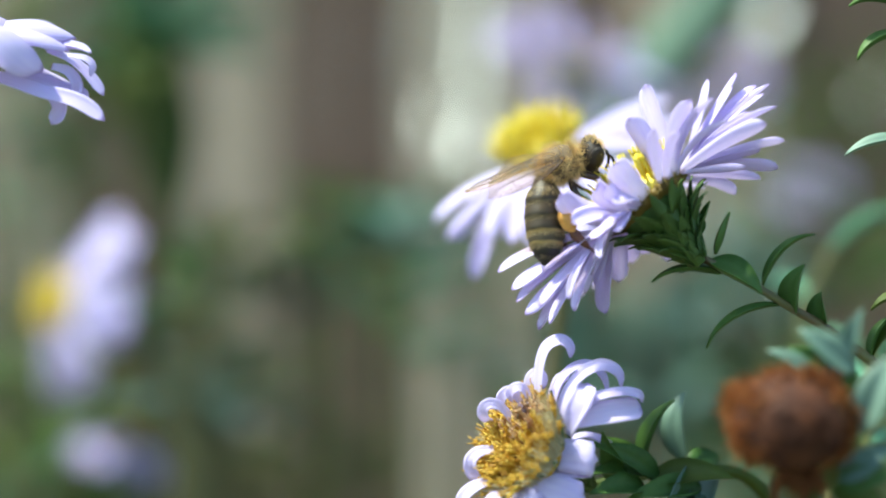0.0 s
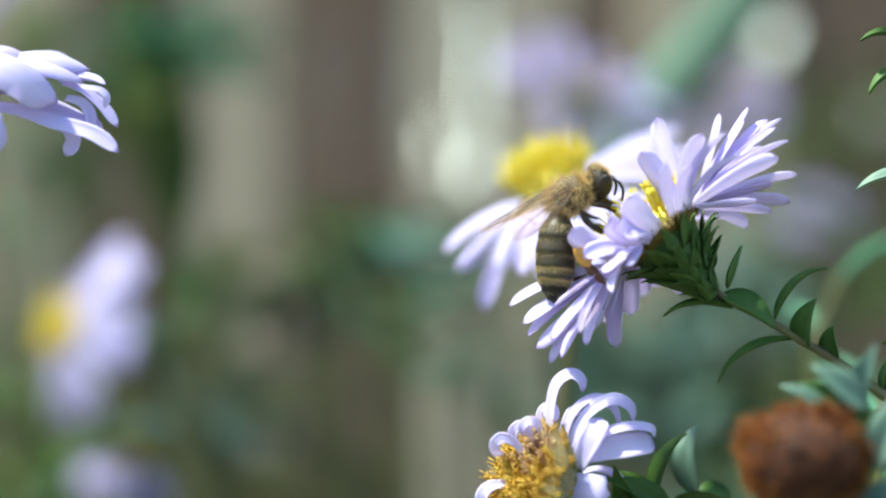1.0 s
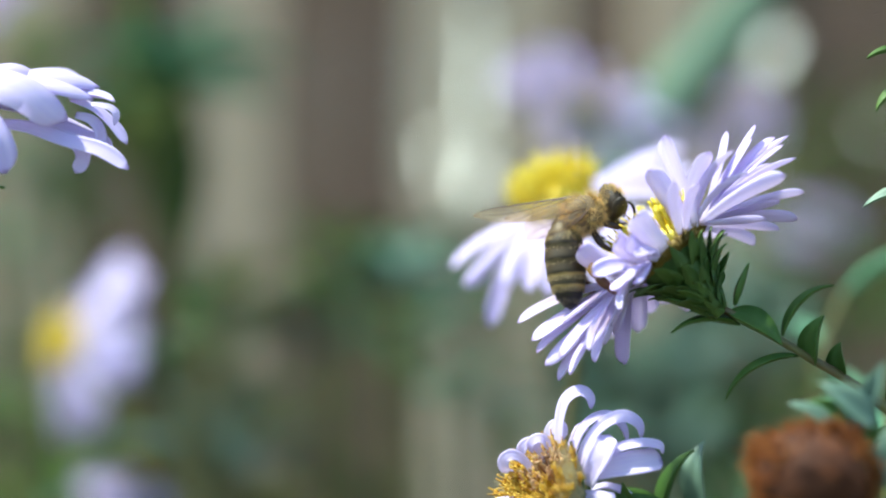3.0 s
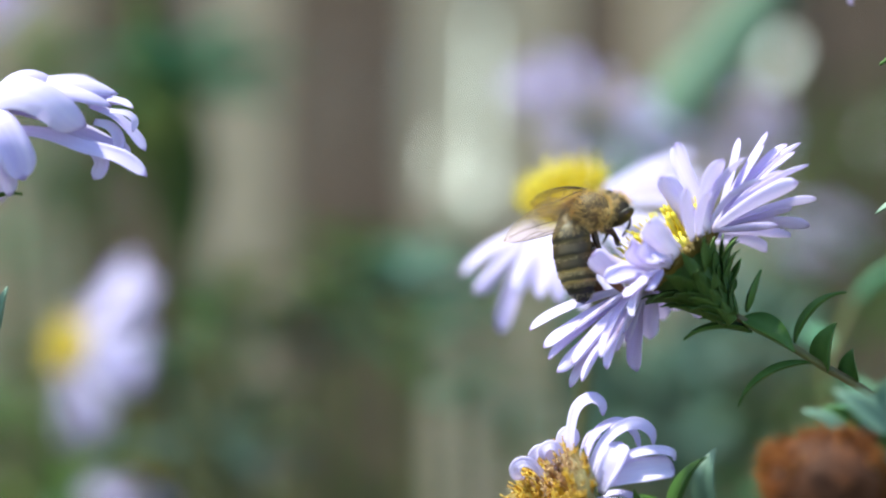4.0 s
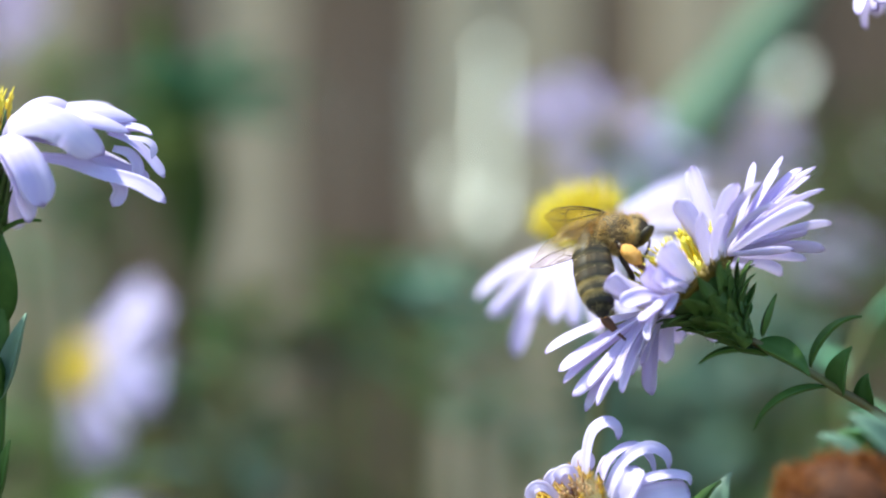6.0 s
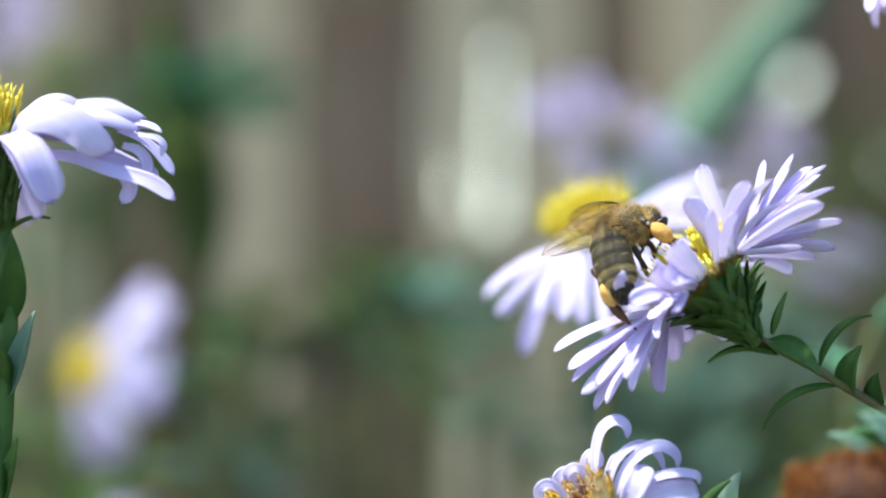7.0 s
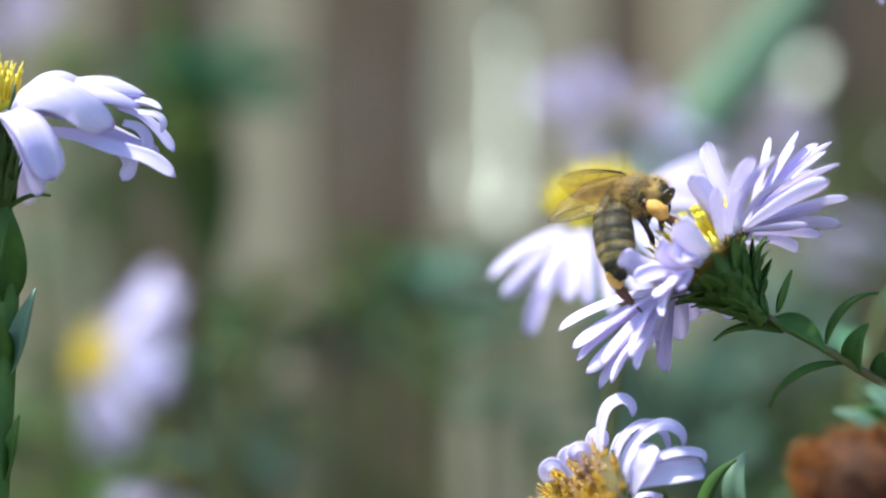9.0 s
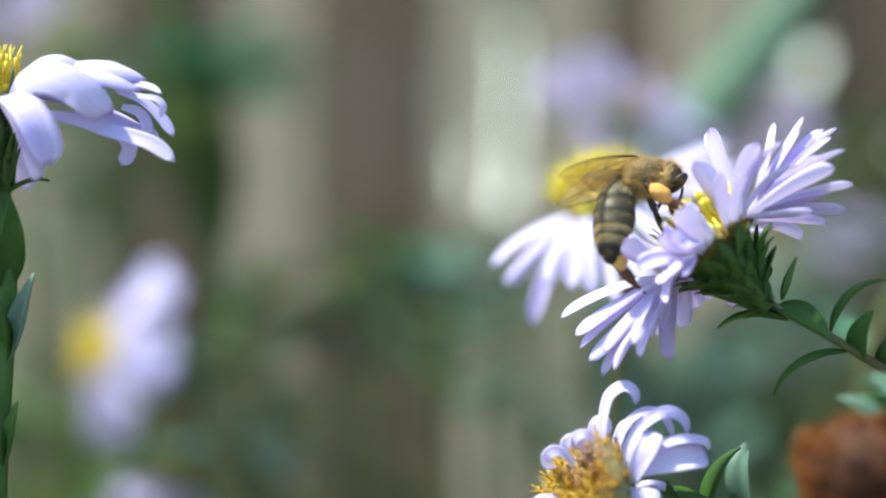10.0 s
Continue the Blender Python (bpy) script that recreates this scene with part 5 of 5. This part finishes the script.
        for p in me.vertices:
            p.co *= 1 + 0.2 * noise.noise(p.co * 1500)
        part("pollen_load", me, ob, pose(3.3 * k, 0.1 * k, 0.42 * k, 0, 0, 0), "smooth orange pollen load")
        return ob

    hinds = [hind_leg(), hind_leg()]
    middles = []
    for s in (1, -1):
        k = MM
        for name, pts in (("middle_leg", [(0.2, 0.8, -1.3), (0.1, 1.9, -2.2), (0.6, 2.3, -3.1), (1.3, 2.2, -4.0), (1.9, 2.0, -4.5)]), ("front_leg", [(1.2, 0.7, -1.2), (2.0, 1.5, -1.6), (2.7, 1.6, -2.5), (3.3, 1.2, -3.2), (3.9, 1.0, -3.5)])):
            g = Geo()
            line = smooth_line([(x * k, s * y * k, z * k) for x, y, z in pts], 3)
            rad = [0.26, 0.32, 0.34, 0.30, 0.24, 0.26, 0.30, 0.28, 0.22, 0.17, 0.14, 0.12, 0.08]
            g.tube(line, [q * k for q in rad], 8)
            ob = part(name, g.mesh(name, LEG), b)
            if name == "middle_leg":
                middles.append(ob)
    return b, belly, wings, hinds, middles


# time, thorax, forward, dorsal, waist (mm), abdomen axis and back, near and far wing, near and far pollen (mm)
BEE_ROWS = (
    (0.0, (0.01040, 0.17592, 0.80746), (0.916, 0.059, 0.397), (-0.332, -0.446, 0.831), (-1.522, -0.200, -1.983), (-0.003, -0.228, -0.974), (-0.631, -0.755, 0.179), (-6.471, -6.164, -3.477), (-8.101, 3.276, -2.783), (0.348, -2.600, -5.169), (-0.852, 1.800, -5.469)),
    (0.5, (0.01050, 0.17592, 0.80752), (0.905, 0.062, 0.420), (-0.351, -0.447, 0.823), (-1.529, -0.200, -1.978), (-0.066, -0.258, -0.964), (-0.625, -0.743, 0.241), (-6.421, -6.243, -3.428), (-8.300, 2.919, -2.734), (0.298, -2.600, -5.218), (-0.902, 1.800, -5.518)),
    (1.0, (0.01016, 0.17592, 0.80769), (0.868, 0.077, 0.491), (-0.409, -0.450, 0.794), (-1.015, -0.200, -2.285), (-0.107, -0.060, -0.992), (-0.622, -0.775, 0.114), (-4.831, -6.718, -4.123), (-7.405, 4.130, -3.578), (0.895, -2.600, -5.467), (-0.305, 1.800, -5.767)),
    (1.5, (0.01040, 0.17592, 0.80782), (0.896, 0.100, 0.432), (-0.348, -0.444, 0.826), (-1.342, -0.200, -1.441), (-0.033, -0.058, -0.998), (-0.621, -0.781, 0.066), (-6.123, -6.672, -2.980), (-8.250, 3.505, -2.535), (1.047, -2.600, -5.417), (-0.653, 1.800, -5.717)),
    (2.0, (0.01050, 0.17592, 0.80759), (0.880, 0.061, 0.471), (-0.398, -0.449, 0.800), (-1.541, -0.200, -1.392), (0.000, -0.062, -0.998), (-0.623, -0.781, 0.048), (-4.274, -9.322, -1.889), (-7.853, 4.607, -2.386), (0.696, -2.600, -4.771), (-0.504, 1.800, -5.071)),
    (2.5, (0.01078, 0.17592, 0.80718), (0.847, 0.062, 0.528), (-0.447, -0.454, 0.771), (-1.889, -0.200, -1.242), (-0.028, -0.159, -0.987), (-0.621, -0.771, 0.142), (-4.473, -9.410, -1.292), (-8.151, 4.464, -2.187), (0.298, -2.600, -4.572), (-0.902, 1.800, -4.872)),
    (4.0, (0.01009, 0.17592, 0.80844), (0.834, 0.537, 0.128), (0.189, -0.496, 0.847), (-1.839, -0.500, -1.093), (0.147, -0.062, -0.987), (-0.440, -0.898, -0.009), (-7.604, -0.981, -3.032), (-4.224, -4.662, 0.795), (1.093, -1.900, -5.020), (-0.107, 1.800, -5.320)),
    (4.5, (0.01145, 0.17592, 0.80836), (0.770, 0.634, 0.080), (0.219, -0.380, 0.899), (-2.480, -0.500, -0.316), (-0.156, -0.454, -0.877), (-0.420, -0.773, 0.475), (-8.697, -0.807, -0.845), (-5.467, -4.085, 2.634), (0.248, -1.900, -2.833), (-0.952, 1.800, -3.133)),
    (5.0, (0.01076, 0.17592, 0.80839), (0.770, 0.592, 0.240), (0.070, -0.452, 0.889), (-2.417, -0.500, -0.638), (-0.216, -0.430, -0.876), (-0.394, -0.783, 0.482), (-8.449, -0.898, -2.982), (-6.213, -3.986, 0.994), (-0.199, -1.900, -2.535), (-2.087, -2.200, -6.312)),
    (5.5, (0.01067, 0.17592, 0.80838), (0.721, 0.674, 0.160), (0.115, -0.345, 0.931), (-2.236, -0.500, -0.845), (-0.037, -0.448, -0.893), (-0.454, -0.789, 0.414), (-8.449, -0.732, -3.578), (-5.318, -4.246, 1.640), (0.497, -1.900, -2.584), (-1.292, -2.200, -6.560)),
    (7.0, (0.01110, 0.17592, 0.80917), (0.737, 0.656, 0.160), (0.126, -0.367, 0.922), (-1.839, -0.500, -0.696), (0.199, -0.448, -0.871), (-0.504, -0.809, 0.301), (-7.157, 0.604, -2.982), (-4.224, -4.573, 0.646), (2.982, -1.900, -0.944), (-1.740, -2.200, -6.312)),
    (7.5, (0.01061, 0.17592, 0.80895), (0.721, 0.649, 0.240), (0.048, -0.394, 0.918), (-1.690, -0.500, -0.596), (0.120, -0.497, -0.859), (-0.503, -0.777, 0.380), (-7.207, 1.032, -2.734), (-4.821, -4.509, 1.988), (2.982, -1.900, -0.895), (-1.392, -2.200, -6.461)),
    (8.0, (0.01110, 0.17592, 0.80970), (0.689, 0.698, 0.192), (0.065, -0.324, 0.944), (-1.839, -0.500, -0.646), (0.037, -0.507, -0.861), (-0.483, -0.764, 0.428), (-7.803, -0.683, -2.386), (-5.069, -4.359, 1.342), (2.634, -1.900, -1.392), (-1.789, -2.200, -6.362)),
    (8.5, (0.01096, 0.17592, 0.80972), (0.657, 0.736, 0.160), (0.062, -0.265, 0.962), (-2.137, -0.500, -1.193), (0.015, -0.438, -0.899), (-0.468, -0.797, 0.381), (-7.554, -0.584, -3.827), (-4.920, -4.265, -0.099), (2.634, -1.900, -1.491), (-1.789, -2.200, -7.207)),
    (9.0, (0.01134, 0.17592, 0.80987), (0.721, 0.680, 0.128), (0.143, -0.328, 0.934), (-1.988, -0.500, -0.994), (0.052, -0.436, -0.898), (-0.477, -0.801, 0.361), (-8.051, -0.711, -2.982), (-5.566, -4.097, 0.994), (1.988, -1.900, -1.590), (-1.889, -2.200, -7.356)),
    (9.5, (0.01137, 0.17592, 0.80990), (0.721, 0.680, 0.128), (0.143, -0.328, 0.934), (-2.412, -0.500, -0.658), (-0.026, -0.440, -0.898), (-0.467, -0.788, 0.400), (-8.697, -0.711, -2.982), (-6.213, -3.777, 0.497), (1.491, -1.900, -1.392), (-2.286, -2.200, -6.958)),
    (10.0, (0.01201, 0.17592, 0.81013), (0.770, 0.629, 0.112), (0.188, -0.391, 0.901), (-2.334, -0.500, -0.895), (-0.139, -0.400, -0.906), (-0.444, -0.793, 0.418), (-8.797, -0.820, -3.231), (-6.710, -3.456, 0.149), (1.242, -1.900, -1.640), (-2.535, -2.200, -7.207)),
)
SWAY = (
    (0.0, 0.00, 0.00),
    (0.5, -0.14, 1.12),
    (1.0, 0.15, 0.21),
    (1.5, 0.56, -0.21),
    (2.0, 0.32, 0.84),
    (2.5, -0.04, 0.32),
    (4.0, 0.75, 0.27),
    (4.5, 0.33, -0.01),
    (5.0, 0.51, 0.42),
    (5.5, 0.83, 0.23),
    (7.0, 1.10, -0.07),
    (7.5, 0.77, 0.01),
    (8.0, 0.42, 0.73),
    (8.5, 0.70, 0.53),
    (9.0, 0.86, 0.16),
    (9.5, 0.59, 0.48),
    (10.0, 0.79, 0.18),
)


def motions():
    """The bee working over the bloom, and the sway of the upright aster."""
    body, belly, wings, hinds, middles = BEE
    rows = [[] for _ in range(6)]
    for t, place, f, up, waist, axis, back, w0, w1, p0, p1 in BEE_ROWS:
        m = heading(place, f, up)
        inv = m.to_3x3().inverted()
        rows[0].append((t, m))
        rows[1].append((t, heading(inv @ Vector(waist) * MM, inv @ Vector(axis), inv @ Vector(back))))
        for k, w, s in ((2, w0, -1), (3, w1, 1)):
            root = Vector((0.2, s * 1.15, 1.25)) * MM
            d = inv @ Vector(w) * MM - root
            late = min(1.0, max(0.0, (t - 2.5) / 1.5))
            lead = inv @ (Vector((0.8 - 0.7 * late, -0.3 - 0.2 * late, -0.5 - 0.5 * late)) if s < 0 else Vector((0.1, 0.9 - 0.8 * late, 0.35 + 0.65 * late)))
            n = d.cross(lead) * s
            rows[k].append((t, heading(root, d, n)))
        for k, p, s in ((4, p0, -1), (5, p1, 1)):
            late = min(1.0, max(0.0, (t - 4.0) / 3.0))
            shin = Vector((0.45, -0.2, -0.85)).lerp(Vector((0.75, -0.15, -0.6)), late) if s < 0 else Vector((0.42, -0.1, -0.9))
            shin = inv @ shin.normalized()
            rows[k].append((t, heading(inv @ Vector(p) * MM - shin * 3.3 * MM, shin, inv @ Vector((0, -1, 0)))))
    for ob, rr in zip((body, belly, *wings, *hinds), rows):
        walk(ob, rr)
    # the near middle leg is lifted for a moment while the bee wipes pollen
    root = Vector((0.2, -0.8, -1.3)) * MM
    rest = Vector((0.42, -0.3, -0.86)).normalized()
    lifts = []
    for (t, m), lift in zip(rows[0], (0, 0, 0, 0, 0, 0, 0, 0, 0, 0, 0.0, 1.0, 0.0, 0, 0, 0, 0)):
        goal = m.to_3x3().inverted() @ Vector((0.93, -0.3, -0.05))
        turn = Quaternion().slerp(rest.rotation_difference(goal), lift)
        rise = m.to_3x3().inverted() @ Vector((0.05, -1.6, 2.7)) * MM * lift
        lifts.append((t, Matrix.Translation(root + rise) @ turn.to_matrix().to_4x4() @ Matrix.Translation(-root)))
    walk(middles[1], lifts)
    base = SWAYING.location.copy()
    walk(SWAYING, [(t, Matrix.Translation(base) @ pose(0, 0, 0, -0.05 * dz, dx * 0.072, 0) @ Matrix.Translation((0, 0, dz * MM))) for t, dx, dz in SWAY])


# ---- putting it together ----
ground()
main_aster()
curled_aster()
SWAYING = side_aster()
back_aster()
dead_head()
BEE = bee()

far_aster(119, 540, 1.84, (-0.82, -0.46, 0.30), 51, 1.04, -0.01, -11)
far_aster(236, 784, 1.92, (0.25, 0.05, 0.95), 52, 0.72, 0, -18)
far_aster(-95, -105, 1.9, (-0.3, 0.3, 0.8), 53, 0.85)
far_aster(1022, 130, 1.78, (0.40, 0.36, 0.80), 54, 0.92, 0, 12)
far_aster(1264, 138, 2.12, (0.2, 0.45, 0.85), 55, 0.82)
far_aster(1430, 330, 2.2, (0.1, 0.6, 0.75), 57, 0.55)
corner_aster()
strap_plant([at(1390, -170, 2.0), at(1268, 0, 2.0), at(1152, 140, 2.0), at(1068, 270, 2.0), at(1005, 460, 2.0)], [4, 11, 12, 11, 9, 7, 7], (0.02, 0.40, 0), "long pale green strap leaf leaning across", mat=STRAP_LEAF)
strap_plant([at(215, -130, 1.95), at(240, 0, 1.94), at(268, 130, 1.92), at(290, 260, 1.9), at(306, 400, 1.9), at(320, 700, 1.95)], [2, 6, 9, 12, 11, 4, 2, 3, 4], (-0.07, 0.38, 0), "dark green strap leaf standing upright", mat=DARK_LEAF)
# added blades that stand in for the bright blurred glints before the fence
glint_grass("added stalk whose glossy pale blades make a bright blurred strip", [((832, 286), (834, 226), 3.2, 2.9), ((842, 232), (843, 168), 3.2, 2.5), ((838, 152), (840, 84), 3.2, 2.8), ((842, 96), (842, 20), 3.2, 2.5), ((838, 8), (840, -30), 3.2, 2.9)], (0.02, 0.57, 0))
glint_grass("short added stalk whose narrow glossy blades make faint glints", [((812, 290), (815, 235), 2.4, 0.7), ((766, 262), (764, 170), 3.2, 1.3)], (0.005, 0.52, 0))
glint_grass("added stalk whose broad glossy blade makes a round glint", [((1354, 58), (1384, 0), 3.1, 5.2), ((1536, 200), (1540, 130), 3.2, 1.0)], (0.1, 0.57, 0))
# shoots behind: tip, a point down the stem, leaves, their size and kind, how far down they reach
def shoot(tip, rest, seed, leaves, size, mat, reach):
    leafy_shoot([tip, tip.lerp(rest, 0.5), rest], seed, leaves, size, mat, reach=reach)


shoot(at(300, 20, 1.9), at(310, 160, 2.0), 70, 18, 1.15, PALE_LEAF, 0.016)
shoot(at(700, 390, 1.8), at(690, 520, 1.9), 71, 14, 0.95, TEAL_LEAF, 0.016)
shoot(at(350, 690, 1.76), at(340, 820, 1.86), 72, 12, 0.8, TEAL_LEAF, 0.014)
shoot(at(1170, 600, 2.3), at(1180, 800, 2.3), 73, 16, 1.8, TEAL_LEAF, 0.03)
shoot(at(590, 345, 2.5), at(600, 500, 2.5), 74, 6, 1.3, LEAF, 0.02)
shoot(at(590, 340, 1.8), at(600, 480, 1.9), 75, 9, 0.6, DARK_LEAF, 0.012)
shoot(at(385, 400, 1.8), at(390, 560, 1.9), 76, 9, 0.65, DARK_LEAF, 0.012)
shoot(at(540, 430, 1.78), at(530, 560, 1.9), 77, 9, 0.6, DARK_LEAF, 0.012)
shoot(at(245, 120, 1.83), at(250, 300, 1.9), 78, 9, 0.7, DARK_LEAF, 0.014)
shoot(at(1360, 470, 1.76), at(1370, 620, 1.86), 81, 9, 0.7, TEAL_LEAF, 0.014)
shoot(at(880, 640, 1.76), at(890, 760, 1.86), 82, 8, 0.6, TEAL_LEAF, 0.012)
shoot(at(1550, 40, 2.7), at(1545, 200, 2.7), 83, 10, 1.5, LEAF, 0.05)
shoot(at(120, 110, 2.3), at(110, 260, 2.3), 84, 8, 1.3, LEAF, 0.03)
shoot(at(80, -30, 2.4), at(60, 160, 2.4), 85, 10, 1.3, LEAF, 0.04)
shoot(at(700, 385, 2.05), at(690, 560, 2.1), 86, 11, 1.3, PALE_LEAF, 0.025)
shoot(at(1200, 560, 2.6), at(1200, 700, 2.6), 91, 10, 2.2, TEAL_LEAF, 0.05)
shoot(at(1310, 640, 2.5), at(1300, 760, 2.5), 92, 8, 1.6, LEAF, 0.02)
shoot(at(860, 400, 2.4), at(850, 640, 2.4), 94, 10, 1.3, LEAF, 0.035)
shoot(at(1130, 560, 2.2), at(1120, 760, 2.2), 95, 10, 1.7, TEAL_LEAF, 0.02)
shoot(at(1390, 540, 2.1), at(1380, 760, 2.1), 97, 12, 1.7, LEAF, 0.05)
shoot(at(1010, 560, 2.5), at(1000, 760, 2.5), 98, 10, 1.4, LEAF, 0.05)
shoot(at(1540, 360, 2.0), at(1530, 600, 2.0), 99, 12, 1.6, LEAF, 0.06)
shoot(at(1470, 440, 1.3), at(1420, 560, 1.3), 100, 4, 0.7, PALE_LEAF, 0.02)
shoot(at(1545, 620, 1.12), at(1535, 760, 1.12), 101, 7, 0.55, PALE_LEAF, 0.022)
shoot(at(1362, 140, 3.0), at(1364, 330, 3.0), 102, 10, 1.3, LEAF, 0.06)
shoot(at(150, 760, 2.2), at(140, 1000, 2.2), 103, 10, 1.4, LEAF, 0.05)
shoot(at(60, 650, 2.1), at(50, 860, 2.1), 104, 10, 1.2, LEAF, 0.05)
shoot(at(20, 800, 2.0), at(20, 1000, 2.0), 106, 10, 1.2, DARK_LEAF, 0.05)
shoot(at(270, 850, 1.9), at(260, 1000, 1.9), 107, 10, 1.0, LEAF, 0.03)
shoot(at(385, 430, 1.7), at(392, 560, 1.8), 108, 3, 0.45, OLIVE, 0.006)
shoot(at(612, 362, 1.75), at(620, 500, 1.85), 109, 3, 0.45, OLIVE, 0.006)
shoot(at(448, 800, 1.75), at(450, 930, 1.85), 110, 3, 0.5, OLIVE, 0.008)
shoot(at(290, 560, 1.8), at(300, 690, 1.9), 111, 3, 0.5, OLIVE, 0.008)
shoot(at(30, 330, 2.4), at(20, 600, 2.4), 112, 10, 1.4, PALE_LEAF, 0.05)
shoot(at(350, 470, 1.9), at(345, 560, 2.0), 140, 7, 0.6, LEAF, 0.012)
shoot(at(420, 490, 1.85), at(415, 580, 1.95), 141, 7, 0.6, LEAF, 0.012)
shoot(at(470, 500, 1.9), at(470, 600, 2.0), 142, 6, 0.55, DARK_LEAF, 0.012)
shoot(at(540, 520, 1.95), at(545, 620, 2.05), 143, 7, 0.8, TEAL_LEAF, 0.014)
shoot(at(660, 470, 1.9), at(665, 560, 2.0), 144, 7, 0.65, DARK_LEAF, 0.012)
shoot(at(720, 440, 1.95), at(722, 540, 2.05), 145, 7, 0.7, TEAL_LEAF, 0.012)
shoot(at(250, 570, 1.9), at(255, 680, 2.0), 146, 7, 0.7, DARK_LEAF, 0.012)
shoot(at(360, 720, 1.95), at(360, 820, 2.05), 147, 8, 0.9, TEAL_LEAF, 0.016)
shoot(at(110, 760, 1.95), at(110, 860, 2.05), 148, 8, 0.8, LEAF, 0.016)
shoot(at(430, 810, 1.9), at(430, 900, 2.0), 149, 6, 0.6, OLIVE, 0.012)
shoot(at(630, 810, 1.95), at(630, 900, 2.05), 150, 8, 0.9, LEAF, 0.016)
shoot(at(480, 850, 2.1), at(480, 960, 2.2), 151, 8, 1.0, DARK_LEAF, 0.02)
shoot(at(30, 20, 2.1), at(30, 140, 2.2), 152, 8, 0.9, DARK_LEAF, 0.02)
shoot(at(420, 640, 2.1), at(420, 760, 2.2), 153, 9, 1.0, LEAF, 0.02)
shoot(at(300, 690, 2.0), at(300, 800, 2.1), 154, 8, 0.8, LEAF, 0.018)
shoot(at(190, 650, 2.2), at(190, 760, 2.3), 155, 8, 1.0, DARK_LEAF, 0.02)
shoot(at(470, 720, 2.1), at(470, 830, 2.2), 156, 8, 0.9, TEAL_LEAF, 0.02)
shoot(at(350, 840, 2.1), at(350, 950, 2.2), 157, 9, 1.1, LEAF, 0.022)
shoot(at(90, 850, 2.1), at(90, 950, 2.2), 158, 9, 1.1, DARK_LEAF, 0.022)
shoot(at(560, 860, 2.0), at(560, 960, 2.1), 159, 8, 0.8, DARK_LEAF, 0.018)
shoot(at(200, 470, 2.4), at(200, 600, 2.4), 160, 7, 1.0, DARK_LEAF, 0.02)
shoot(at(1290, 430, 2.5), at(1285, 640, 2.5), 170, 12, 1.7, TEAL_LEAF, 0.03)
shoot(at(-50, 560, 2.3), at(-50, 760, 2.3), 174, 10, 1.3, LEAF, 0.03)
shoot(at(-80, 740, 2.3), at(-80, 960, 2.3), 175, 10, 1.4, DARK_LEAF, 0.04)
shoot(at(40, 700, 2.4), at(40, 900, 2.4), 176, 9, 1.3, DARK_LEAF, 0.03)
shoot(at(1480, 130, 2.7), at(1475, 330, 2.7), 177, 10, 1.2, DARK_LEAF, 0.05)
shoot(at(1388, 222, 2.5), at(1386, 330, 2.5), 178, 7, 0.9, DARK_LEAF, 0.02)
# low sprigs that break up the shade between the plants and the fence
sprig = random.Random(77)
for i in range(14):
    p, k = (sprig.uniform(240, 800), sprig.uniform(420, 620)), sprig.uniform(1.65, 1.9)
    shoot(at(*p, k), at(p[0] + sprig.uniform(-20, 20), p[1] + 110, k + 0.08), 400 + i, 3, sprig.uniform(0.35, 0.6), sprig.choice((PALE_LEAF, LEAF, PALE_LEAF, OLIVE)), 0.008)
thicket = random.Random(31)
for i in range(8):
    k = thicket.uniform(2.2, 3.1)
    u, v = (thicket.uniform(-60, 420), thicket.uniform(420, 860)) if i < 3 else (thicket.uniform(980, 1560), thicket.uniform(470, 760))
    leafy_shoot([at(u, v, k), at(u + thicket.uniform(-40, 40), v + 90, k), at(u + thicket.uniform(-60, 60), v + 220, k)], 200 + i, 7, thicket.uniform(1.3, 2.1), thicket.choice((LEAF, PALE_LEAF, PALE_LEAF)), reach=0.04)
for i in range(4):
    k = thicket.uniform(1.95, 2.6)
    u, v = thicket.uniform(20, 230), thicket.uniform(0, 320)
    leafy_shoot([at(u, v, k), at(u + thicket.uniform(-30, 30), v + 90, k), at(u + thicket.uniform(-50, 50), v + 220, k)], 300 + i, 6, thicket.uniform(0.6, 0.95), thicket.choice((LEAF, DARK_LEAF, TEAL_LEAF, PALE_LEAF)), reach=0.02)
fence()
motions()
